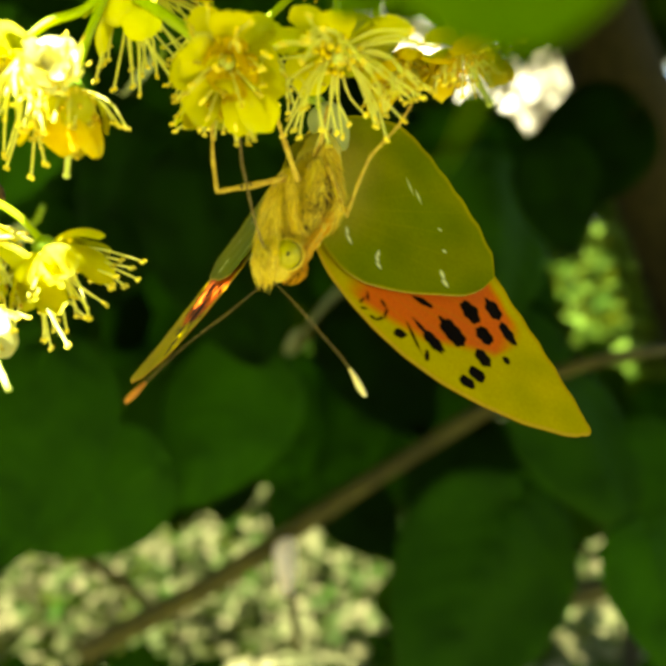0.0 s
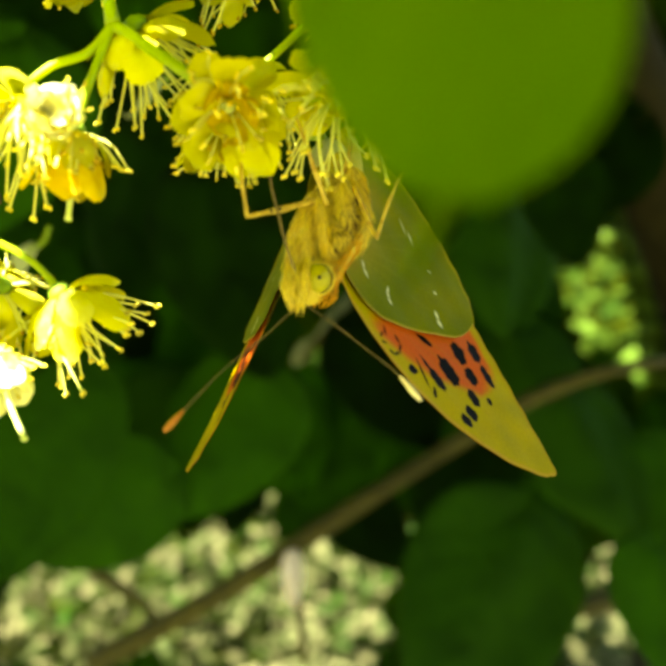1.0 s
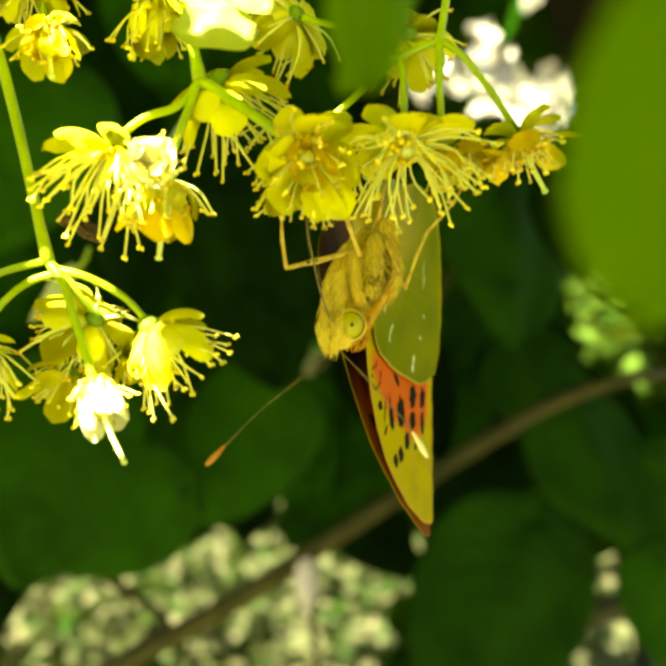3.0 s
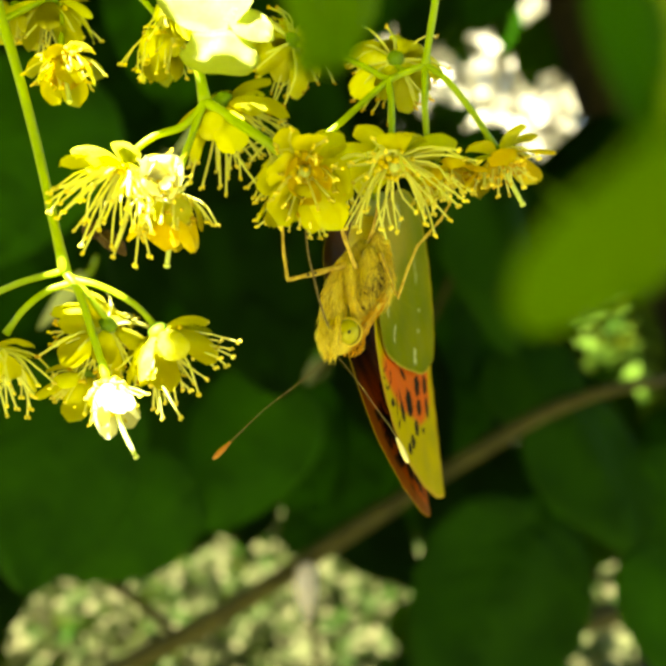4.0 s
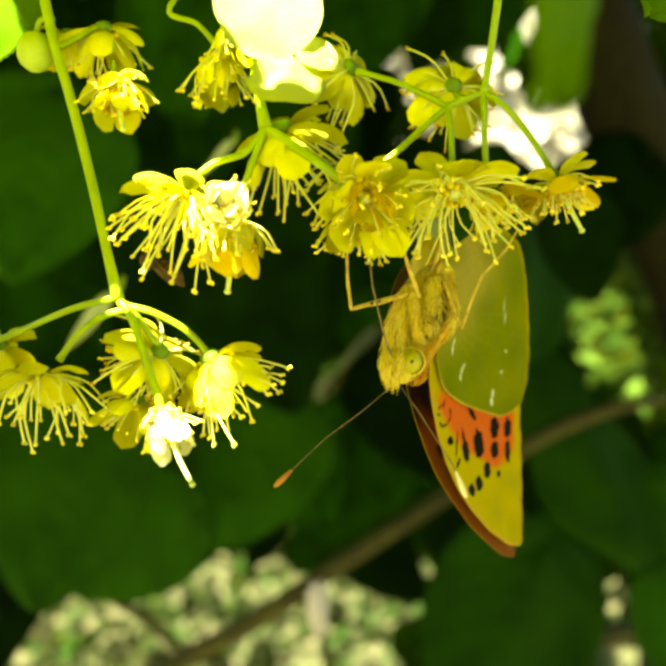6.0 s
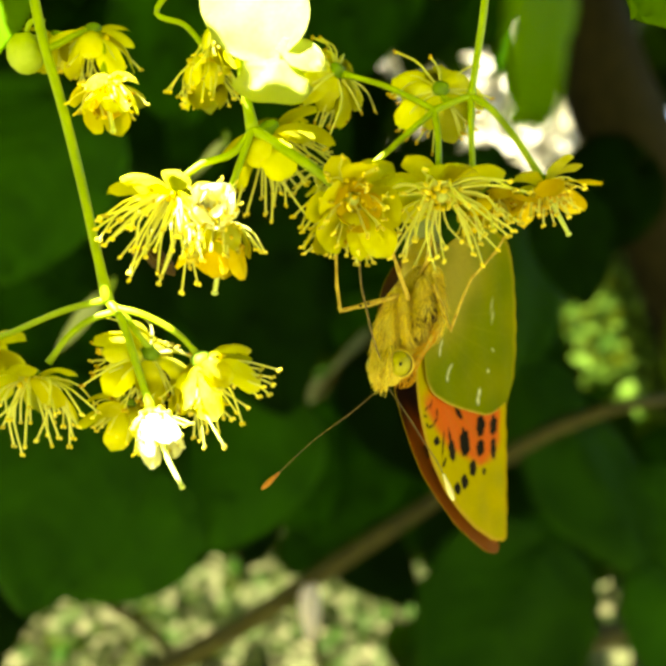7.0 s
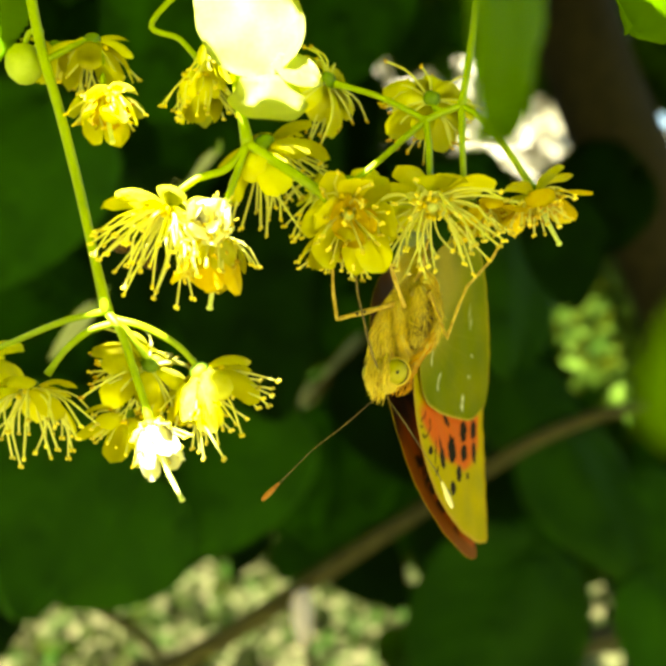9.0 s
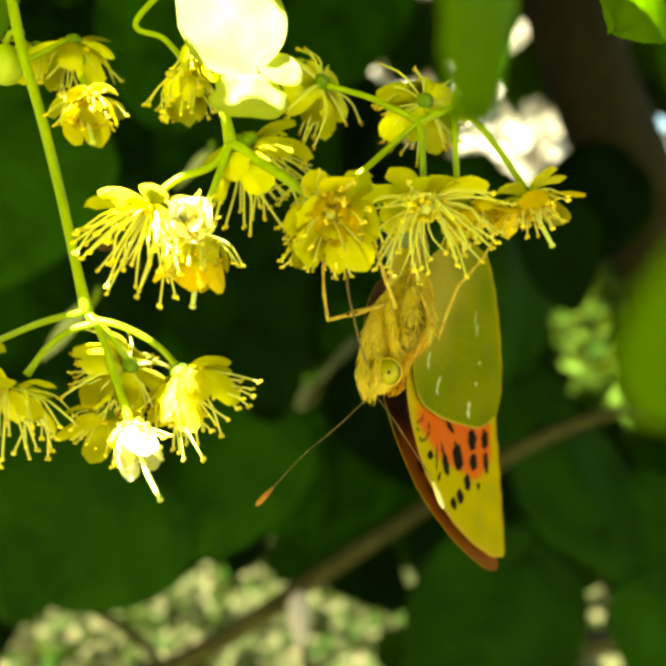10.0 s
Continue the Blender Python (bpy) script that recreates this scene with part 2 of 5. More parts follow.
def facing(direction, spin=0.0):
    """The turn that points z along direction."""
    return Vector(direction).to_track_quat("Z", "Y").to_matrix() @ Matrix.Rotation(spin, 3, "Z")


# ---- ground and distance ----
bm = bmesh.new()
steps = [-400, -120, -40, -15, -8, -5, -3, -2, -1, 0, 1, 2, 3, 4, 5, 6, 7, 8, 10, 12, 15, 20, 40, 120, 400]
lattice = [[bm.verts.new((x, y, 0.05 * noise.noise(Vector((x * 0.7, y * 0.7, 3))) if abs(x) + abs(y) < 30 else 0.0)) for x in steps] for y in steps]
for a, b in zip(lattice, lattice[1:]):
    for j in range(len(steps) - 1):
        bm.faces.new((a[j], a[j + 1], b[j + 1], b[j]))
tagged(part("ground", bm, SOIL), "dry sunlit grass and earth beneath the tree", "ground", kind="structure")


def leaf_cloud(name, spots, size, mat, seed, normal_up=0.3):
    """Many small bent leaves in one mesh."""
    rng = np.random.default_rng(seed)
    n = len(spots)
    shape = np.array([(-0.5, 0, 0.05), (-0.25, 0.33, 0), (0.15, 0.34, 0), (0.55, 0, 0.1), (0.15, -0.34, 0), (-0.25, -0.33, 0), (0.05, 0, -0.06)])
    turn = rng.normal(size=(n, 3))
    turn[:, 2] = np.abs(turn[:, 2]) + normal_up
    turn /= np.linalg.norm(turn, axis=1)[:, None]
    side = np.cross(turn, rng.normal(size=(n, 3)))
    side /= np.linalg.norm(side, axis=1)[:, None]
    other = np.cross(turn, side)
    s = size * rng.uniform(0.6, 1.3, n)
    v = spots[:, None, :] + s[:, None, None] * (shape[None, :, :1] * side[:, None] + shape[None, :, 1:2] * other[:, None] + shape[None, :, 2:] * turn[:, None])
    fan = np.array([(0, 6, 1), (1, 6, 2), (2, 6, 3), (3, 6, 4), (4, 6, 5), (5, 6, 0)])
    faces = (fan[None] + 7 * np.arange(n)[:, None, None]).reshape(-1, 3)
    data = bpy.data.meshes.new(name)
    data.from_pydata(v.reshape(-1, 3).tolist(), [], faces.tolist())
    return piece(name, data, mat)


def bush(centre, radii, count, size, seed, label, mat=None):
    """A shrub: stems from the ground and a crown of leaf clumps."""
    rng = np.random.default_rng(seed)
    root = empty("shrub", Matrix.Translation((centre[0], centre[1], 0)))
    bm = bmesh.new()
    for k in range(6):
        a = k * 1.05 + seed
        top = Vector((math.cos(a) * radii[0] * 0.6, math.sin(a) * radii[1] * 0.6, centre[2] + radii[2] * 0.3))
        tube(bm, spline([(math.cos(a) * 0.06, math.sin(a) * 0.06, -0.05), (top.x * 0.4, top.y * 0.4, top.z * 0.5), top], 8), lambda u: 0.02 * (1 - 0.7 * u), 6)
    part("stem", bm, BARK, root)
    clumps = rng.normal(size=(60, 3))
    clumps = clumps / np.linalg.norm(clumps, axis=1)[:, None] * rng.uniform(0.35, 1.0, (60, 1)) * np.array(radii)
    spots = clumps[rng.integers(0, 60, count)] + rng.normal(size=(count, 3)) * np.array(radii) * 0.16 + np.array((0, 0, centre[2]))
    spots[:, 2] = np.maximum(spots[:, 2], 0.03)
    crown = leaf_cloud("crown", spots, size, mat or BUSH_LEAF, seed)
    crown.parent = root
    tagged(crown, kind="stuff")
    return tagged(root, label, "shrub", "sunlit shrubs")


bush((-0.95, 3.75, 0.24), (0.70, 0.40, 0.26), 2600, 0.062, 3, "low sunlit pale green shrub in dry grass")
bush((0.05, 3.90, 0.22), (0.75, 0.40, 0.24), 2600, 0.062, 4, "low sunlit pale green shrub in dry grass")
bush((1.13, 3.2, 1.56), (0.46, 0.25, 0.60), 6000, 0.052, 5, "tall sunlit green shrub beside the lime tree", GREEN_LEAF)
bush((-2.0, 3.9, 0.3), (0.6, 0.4, 0.3), 800, 0.09, 6, "sunlit green shrub in dry grass")
bush((1.48, 4.4, 0.22), (0.75, 0.35, 0.40), 2600, 0.07, 7, "sunlit pale green shrub in dry grass")
bush((0.2, 5.6, 0.3), (2.2, 0.6, 0.4), 1600, 0.12, 8, "low sunlit shrub in dry grass")
# This last shrub is added to fill the crown's gap with painted glare.
bush((1.15, 7.2, 3.45), (1.6, 0.4, 1.2), 4800, 0.16, 9, "tall added shrub with sun glare painted into its leaves", GLARE_LEAF)
# dry grass before them
nrng = np.random.default_rng(21)
spots = np.c_[nrng.uniform(-2.4, 3.0, 3200), nrng.uniform(3.5, 6.0, 3200), nrng.uniform(0, 1, 3200) ** 2 * 0.16 + 0.02]
tagged(leaf_cloud("grass", spots, 0.10, BUSH_LEAF, 22), "tufts of pale dry grass", "grass", kind="stuff")
# far wood
nrng = np.random.default_rng(2)
n = 26000
way = nrng.uniform(0, 2 * np.pi, n)
far_off = nrng.uniform(14, 22, n)
spots = np.c_[np.cos(way) * far_off, np.sin(way) * far_off, nrng.uniform(0, 1, n) ** 1.3 * (4.2 + 1.6 * np.sin(way * 9) + 0.9 * np.sin(way * 23))]
tagged(leaf_cloud("far_wood", spots, 0.75, WOOD_LEAF, 12), "dark belt of trees beyond the grass", "trees", kind="stuff")

# ---- the lime tree: trunk, boughs and large shaded leaves ----
tree = empty("lime_tree", Matrix.Translation((0.55, 1.45, 0)))
TREE = Vector((0.55, 1.45, 0))


def limb(name, points, thick, thin, label=""):
    bm = bmesh.new()
    pts = spline([mm(p) - TREE for p in points], 24)
    tube(bm, pts, lambda u: (thick + (thin - thick) * u) / 1000 * (1 + 0.10 * noise.noise(Vector((u * 9, thick, 0)))), 12)
    return part(name, bm, BOUGH, tree, label)


bm = bmesh.new()
tube(bm, spline([(0.5, 0.1, -0.1), (0.28, 0.05, 0.8), (0.04, 0.0, 1.49), (-0.07, 0.0, 1.76), (-0.17, 0.0, 2.03), (-0.42, 0.0, 2.9), (-0.6, 0.0, 3.6)], 26), lambda u: 0.088 - 0.03 * u, 18)
part("trunk", bm, BARK, tree, "dark brown shaded trunk")
limb("bough", [(300.0, 680.0, -45.0), (186.1, 560.0, -44.0), (142.0, 550.0, -55.0), (105.3, 545.0, -72.0), (16.5, 540.0, -126.9), (-56.2, 540.0, -174.5), (-133.9, 540.0, -217.1)], 2.8, 7.0)
limb("twig", [(-17.5, 545.0, -145.7), (-14.5, 530.0, -163.9), (-10.8, 530.0, -190.9), (-8.4, 530.0, -213.1)], 2.6, 2.2)
limb("twig", [(-13.6, 600.0, -43.5), (1.7, 600.0, -26.7), (24.0, 600.0, -4.5), (52.3, 640.0, 42.8)], 2.2, 2)
limb("twig", [(32.3, 600.0, -32.3), (65.1, 620.0, -4.6), (108.7, 640.0, 84.4)], 3, 2)
limb("twig", [(-168.1, 620.0, -177.3), (-128.6, 610.0, -197.1), (-101.4, 600.0, -218.4)], 4, 3)
limb("bough", [(286.1, 720.0, -222.6), (219.7, 680.0, -222.9), (153.3, 640.0, -224.6), (93.9, 640.0, -248.4)], 9, 7)
limb("bough", [(145.4, 1450.0, 1133.6), (-280.9, 1250.0, 1209.4), (-596.1, 1000.0, 1153.2), (-848.3, 800.0, 1182.5)], 24, 8)
limb("bough", [(266.6, 1450.0, 729.7), (48.5, 900.0, 494.7), (-55.4, 420.0, 234.8), (-40.4, 180.0, 100.6), (-32.5, 120.0, 67.1)], 22, 4)

LEAVES = [leaf_mesh("lime_leaf_blade", 0.075, 0.085, 0.2, 0.3, s) for s in range(5)]
LIGHTER = [d.copy() for d in LEAVES]


def hang(x, y, z, size, spin, tilt, yaw, k, lighter=False):
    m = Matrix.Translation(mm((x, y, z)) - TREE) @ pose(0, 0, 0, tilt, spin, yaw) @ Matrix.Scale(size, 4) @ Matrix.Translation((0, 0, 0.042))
    return piece("leaf", (LIGHTER if lighter else LEAVES)[k % 5], LIGHTER_LEAF if lighter else LEAF, tree, matrix=m)


FRONT_LEAVES = [((-144.5, 430.0, 72.7), 1.25, 15, -28, 20), ((-80.6, 430.0, 132.6), 0.9, -10, 5, -20), ((172.6, 450.0, -157.9), 0.8, 0, -28, 15),
    ((80.5, 470.0, -166.0), 1.35, 25, -28, -10), ((7.9, 470.0, 162.3), 0.95, 20, 0, 10), ((-150.0, 480.0, -88.2), 1.35, 10, -28, 12),
    ((-119.3, 500.0, -119.8), 1.0, 70, -28, 10), ((-46.8, 520.0, 5.8), 1.35, -15, 5, -15), ((-203.7, 520.0, -148.7), 1.2, 0, 0, 20),
    ((242.9, 520.0, 109.6), 1.0, 10, 0, -30), ((45.8, 560.0, -56.2), 1.0, -30, -10, 5)]
MIDDLE_LEAVES = [((-58.2, 560.0, -90.0), 1.2, 30, -28, 0), ((151.1, 580.0, 46.9), 0.75, -12, 6, -20), ((-193.4, 560.0, -25.0), 1.2, 22, 4, 30),
    ((115.9, 600.0, 26.2), 1.35, 8, -28, 20), ((-23.4, 600.0, 126.5), 1.25, -25, 8, 10), ((252.4, 600.0, 229.5), 0.9, -20, 0, 15),
    ((-55.8, 620.0, -144.2), 0.45, 20, 0, 15), ((191.9, 640.0, -120.6), 1.3, -20, -28, 25), ((-134.9, 640.0, 42.8), 1.4, 12, 0, -25),
    ((82.0, 640.0, 48.7), 1.3, 35, 0, 15), ((233.5, 640.0, -144.4), 1.0, -15, -28, 0)]
BACK_LEAVES = [((-42.8, 640.0, 221.1), 1.2, 0, 0, 30), ((-29.7, 680.0, -106.1), 1.2, -18, 0, 10), ((-118.3, 700.0, -118.9), 1.3, 12, -28, 15),
    ((-212.5, 700.0, 7.8), 1.3, 25, 0, -10), ((-1.3, 700.0, -128.7), 1.1, 40, 0, -20), ((-173.5, 700.0, 147.5), 1.4, -35, 0, 0),
    ((65.3, 700.0, 223.9), 0.72, 20, 5, 10), ((40.9, 760.0, 8.5), 1.5, 20, 0, 0), ((178.5, 760.0, -76.2), 1.2, -30, -28, 10),
    ((-128.4, 760.0, -62.1), 1.5, 10, 0, 10)]
# leaves tilted -28, up to the light, take the copy with light painted in
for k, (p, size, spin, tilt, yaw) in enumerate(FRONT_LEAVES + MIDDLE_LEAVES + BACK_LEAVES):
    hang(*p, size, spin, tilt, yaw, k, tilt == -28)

for p, size, spin, yaw, wide, stuff in (((-12.8, 600.0, -40.7), 0.22, 40, 20, 0.055, WITHERED), ((4.5, 600.0, -21.7), 0.55, 40, 20, 0.017, WITHERED), ((-13.0, 520.0, -163.7), 0.36, -6, 30, 0.042, SUNLIT_PINK)):
    m = Matrix.Translation(mm(p) - TREE) @ pose(0, 0, 0, 0, spin, yaw) @ Matrix.Scale(size, 4) @ Matrix.Translation((0, 0, 0.042))
    piece("withered_leaf", leaf_mesh("withered_leaf_blade", wide, 0.085, 0.5, 0.5, 61), stuff, tree, "pale curled withered leaf", matrix=m)

# The shaded inside of the crown, with the gaps through which the light behind shows: (across, up, half width, half height) per unit of distance.
GAPS = [(-0.11, -0.335, 0.17, 0.068), (-0.30, -0.35, 0.07, 0.045), (-0.005, -0.340, 0.048, 0.055), (0.362, 0.003, 0.092, 0.103), (0.160, 0.246, 0.030, 0.020), (0.203, 0.217, 0.035, 0.030),
        (0.225, 0.205, 0.030, 0.022), (0.360, 0.200, 0.012, 0.025), (0.055, 0.295, 0.010, 0.012), (0.25, 0.330, 0.008, 0.016), (0.325, -0.345, 0.075, 0.065), (-0.02, -0.07, 0.010, 0.008), (0.10, 0.352, 0.008, 0.014)]


# where nothing hides the trunk
BARE = [(0.275, 0.33, 0.035, 0.06), (0.305, 0.23, 0.04, 0.07), (0.345, 0.15, 0.04, 0.06)]


def closed(a, b, r, spared=()):
    """Whether a leaf of reach r in the direction (a, b) leaves the gaps open."""
    ragged = 1 + 0.45 * noise.noise(Vector((a * 17, b * 17, 5))) + 0.25 * noise.noise(Vector((a * 45, b * 45, 1)))
    return all(ragged * math.hypot((a - g[0]) / (g[2] + r), (b - g[1]) / (g[3] + r)) > 1 for g in (*GAPS, *spared))


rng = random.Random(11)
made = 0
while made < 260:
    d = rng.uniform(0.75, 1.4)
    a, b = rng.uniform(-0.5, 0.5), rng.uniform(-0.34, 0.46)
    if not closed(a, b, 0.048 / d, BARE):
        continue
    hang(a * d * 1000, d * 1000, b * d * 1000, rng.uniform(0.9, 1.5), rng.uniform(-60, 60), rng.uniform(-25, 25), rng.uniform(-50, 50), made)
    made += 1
hang(97, 800, -109, 1.0, 15, 0, 5, 2)
inner = []
while len(inner) < 2800:
    a, b = rng.uniform(-0.75, 0.75), rng.uniform(-0.45, 0.48)
    rim = (a / 0.75) ** 2 + ((b - 0.02) / 0.56) ** 2 + 0.25 * noise.noise(Vector((a * 5, b * 5, 0)))
    d = rng.uniform(1.35 + 0.25 * rim, 2.15 - 0.35 * rim)
    if rim < 1 and closed(a, b, 0.045 / d):
        inner.append((a * d, d, EYE + b * d))
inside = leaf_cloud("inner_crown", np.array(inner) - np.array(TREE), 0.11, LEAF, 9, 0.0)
inside.parent = tree
tagged(inside, "deep shaded inside of the crown", kind="stuff")
tagged(tree, "lime tree with brown trunk and large dark green shaded leaves", "tree")

# Foliage added overhead, out of view, which shades all this.
nrng = np.random.default_rng(5)
n = 38000
over = np.c_[nrng.uniform(-3.4, 2.0, n), nrng.uniform(-2.2, 1.7, n), nrng.uniform(-1, 1, n)]
rim = ((over[:, 0] + 0.7) / 2.7) ** 2 + ((over[:, 1] + 0.35) / 1.85) ** 2 + 0.12 * np.sin(over[:, 0] * 5.3) * np.sin(over[:, 1] * 6.1)
over[:, 2] = 2.50 + over[:, 2] * 0.55 * np.sqrt(np.clip(1 - rim, 0, 1)) + 0.07 * np.sin(over[:, 0] * 7 + 1) * np.cos(over[:, 1] * 8)
over = over[rim < 1]
# and the top of the crown, round the end of the trunk
top = nrng.normal(size=(5000, 3))
top = top / np.linalg.norm(top, axis=1)[:, None] * nrng.uniform(0.3, 1, (5000, 1)) ** 0.5 * (1 + 0.15 * np.sin(top[:, :1] * 4) * np.sin(top[:, 1:2] * 5))
over = np.r_[over, top * np.array((1.1, 0.85, 0.8)) + np.array((0.6, 2.0, 4.1))]
# a hole cut through it lets the sun reach the flowers
rel = over - np.array((0.0, 0.107, EYE))
along = rel @ np.array(SUN)
over = over[np.linalg.norm(rel - along[:, None] * np.array(SUN), axis=1) > 0.14]
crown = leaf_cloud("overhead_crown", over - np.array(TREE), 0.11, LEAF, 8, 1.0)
crown.parent = tree
tagged(crown, "unseen leafy crown added overhead for shade", kind="stuff")

# ---- flowers ----
PETALS = [spoon(0.0064, 0.0034, b, c, 0.70, seed=s) for s, (b, c) in enumerate(((0.9, 0.12), (1.3, 0.20), (0.3, 0.15), (1.7, 0.22)))]
SEPALS = [spoon(0.0050, 0.0029, b, 0.30, 0.68, seed=9 + s) for s, b in enumerate((0.9, 1.4, 1.9))]


def as_data(name, bm):
    data = bpy.data.meshes.new(name)
    bm.to_mesh(data)
    bm.free()
    return data


PETALS = [as_data("petal_blade", b) for b in PETALS]
SEPALS = [as_data("sepal_blade", b) for b in SEPALS]
BLADES = {m.name: ([d.copy() for d in PETALS], [d.copy() for d in SEPALS]) for m in (PETAL, SEPAL, GLARE_PETAL, DRY_PETAL)}


def stamen_meshes(count, reach, spread, seed, threads=FILAMENT, tips=ANTHER):
    """Stamens that fan out from the flower's middle: a filament and a two-lobed anther each."""
    rng = random.Random(seed)
    out_meshes = []
    for k in range(count):
        bm = bmesh.new()
        a = 2.4 * k + rng.uniform(-0.3, 0.3)
        lean = spread * math.sqrt(rng.uniform(0.03, 1.0))
        length = reach * rng.uniform(0.72, 1.08)
        out = Vector((math.cos(a), math.sin(a), 0))
        start = out * 0.0009 * rng.uniform(0.3, 1)
        mid = start + (out * math.sin(lean * 1.15) + Vector((0, 0, math.cos(lean * 1.15)))) * length * 0.55
        bend = Vector((rng.uniform(-1, 1), rng.uniform(-1, 1), rng.uniform(-0.3, 0.6))) * length * 0.2
        end = mid + (out * math.sin(lean * 0.75) + Vector((0, 0, math.cos(lean * 0.75)))) * length * 0.45 + bend
        pts = spline([start, mid, end], 5)
        tube(bm, pts, lambda u: 0.00015 - 0.00003 * u, 4, False)
        split = len(bm.faces)
        way = (pts[-1] - pts[-2]).normalized()
        turn = facing(way.cross(out + Vector((0.1, 0.2, 0.3))))
        for s in (-1, 1):
            ball(bm, end + way * 0.00015 + (turn @ Vector((s * 0.00018, 0, 0))), (0.00020, 0.00019, 0.00027), facing(way), 3, 5)
        bm.faces.ensure_lookup_table()
        for f in bm.faces[split:]:
            f.material_index = 1
        data = as_data("stamen", bm)
        data.materials.append(threads)
        data.materials.append(tips)
        out_meshes.append(data)
    return out_meshes


STAMENS = [stamen_meshes(n, r, s, i) for i, (n, r, s) in enumerate(((44, 0.0080, 1.35), (26, 0.0060, 0.85), (34, 0.0076, 0.8), (22, 0.0048, 1.15)))]
STAMENS += [stamen_meshes(30, 0.0034, 1.05, 9, WILTED, WILTED_ANTHER), stamen_meshes(46, 0.0080, 1.05, 10), stamen_meshes(40, 0.0068, 1.45, 12, FILAMENT, WILTED_ANTHER)]


def flower(parent, origin, place, axis, size=1.0, petals=(0.35, 1), sepals=-0.35, stamens=(0,), style=0.0, seed=0, label="", pale=False, mats=None, inner=0):
    """A lime flower: nectar disc with sepals, petals, stamens and a pistil. petals: lift of the petals in radians, shape; style: its length in mm."""
    rng = random.Random(seed * 7 + 1)
    m = Matrix.Translation(mm(place) - origin) @ facing(axis, rng.uniform(0, 6)).to_4x4() @ Matrix.Scale(size, 4)
    bm = bmesh.new()
    ball(bm, (0, 0, -0.0002), (0.0011, 0.0011, 0.0008), None, 8, 12, 0.15, seed)
    head = part("flower", bm, RECEPTACLE, parent, label, matrix=m)
    sepals, petals = sepals + 0.4, (petals[0] + 0.3, petals[1])
    # pale: the flower takes the petals with glare in their colour
    petal_mat, sepal_mat = mats or ((GLARE_PETAL, GLARE_PETAL) if pale else (PETAL, SEPAL))
    petal_blades, sepal_blades = BLADES[petal_mat.name][0], BLADES[sepal_mat.name][1]
    for k in range(5):
        turn = Matrix.Rotation(2 * math.pi * k / 5 + 0.6, 4, "Z")
        piece("sepal", sepal_blades[(k + seed) % 3], sepal_mat, head, matrix=turn @ Matrix.Translation((0.0009, 0, -0.0001)) @ Matrix.Rotation(-(sepals + rng.uniform(-0.25, 0.25)), 4, "Y"))
    for k in range(5):
        turn = Matrix.Rotation(2 * math.pi * k / 5 + rng.uniform(-0.15, 0.15), 4, "Z")
        lift = petals[0] + rng.uniform(-0.2, 0.25)
        piece("petal", petal_blades[(petals[1] + (k * 3 + seed) % 2) % 4], petal_mat, head, matrix=turn @ Matrix.Translation((0.0008, 0, 0.0003)) @ Matrix.Rotation(-lift, 4, "Y"))
    inner_mat = GLARE_PETAL if pale else DRY_PETAL
    for k in range(inner):
        turn = Matrix.Rotation(2.4 * k + rng.uniform(-0.3, 0.3), 4, "Z")
        piece("inner_petal", BLADES[inner_mat.name][0][(k * 2 + 1) % 4], inner_mat, head, matrix=turn @ Matrix.Translation((0.0005, 0, 0.0004)) @ Matrix.Rotation(-(0.9 + rng.uniform(-0.35, 0.45)), 4, "Y") @ Matrix.Scale(rng.uniform(0.6, 0.85), 4))
    for data in [d for k in stamens for d in STAMENS[k]]:
        piece("stamen", data, None, head)
    bm = bmesh.new()
    wane = 0.3 if 4 in stamens else 0.6
    ball(bm, (0, 0, 0.0010 * wane), (0.0011 * wane, 0.0011 * wane, 0.0012 * wane), None, 8, 12, 0.1, seed)
    if style:
        end = style / 1000 / size
        tube(bm, spline([(0, 0, 0.0018), (0.0001, 0.0002, end * 0.6), (0.0003, -0.0001, end)], 8), lambda u: 0.00036 - 0.00010 * u, 7)
        ball(bm, (0.0003, -0.0001, end), (0.0004, 0.0004, 0.0003), None, 5, 8)
    part("pistil", bm, OVARY, head)
    bm = bmesh.new()
    for k in range(30):
        a, r = 2.4 * k, 0.0004 + 0.00026 * math.sqrt(k) * 1.3
        ball(bm, (math.cos(a) * r, math.sin(a) * r, 0.0003 + 0.0009 * rng.random()), (0.00036, 0.00036, 0.00036), None, 4, 6)
    part("nectar_disc", bm, NECTAR, head)
    return head


def stalks(parent, origin, name, points, thick, thin):
    bm = bmesh.new()
    pts = spline([mm(p) - origin for p in points], 18)
    tube(bm, pts, lambda u: (thick + (thin - thick) * u) / 1000 * (1 + (0.35 * max(0, (u - 0.85) / 0.15))), 9)
    return part(name, bm, STALK, parent)


def cyme(base, label):
    return tagged(empty("flower_cluster", Matrix.Translation(mm(base))), label, "flower cluster", "lime flower clusters"), mm(base)


# The long-stalked cluster
hung, O = cyme((-37.0, 107.0, 46.9), "hanging cluster of yellow lime flowers on a long green stalk")
B_THING, B_PLACE = hung, O.copy()
stalks(hung, O, "stalk", [(-37.0, 107.0, 46.9), (-34.6, 106.0, 35.6), (-32.4, 106.0, 28.0), (-30.1, 106.0, 18.9), (-28.1, 105.0, 10.9), (-26.4, 104.0, 4.5)], 0.62, 0.55)
stalks(hung, O, "stalk", [(-26.4, 104.0, 4.8), (-32.2, 106.0, 3.5), (-38.7, 109.0, 1.2), (-43.0, 111.0, -0.3)], 0.42, 0.36)
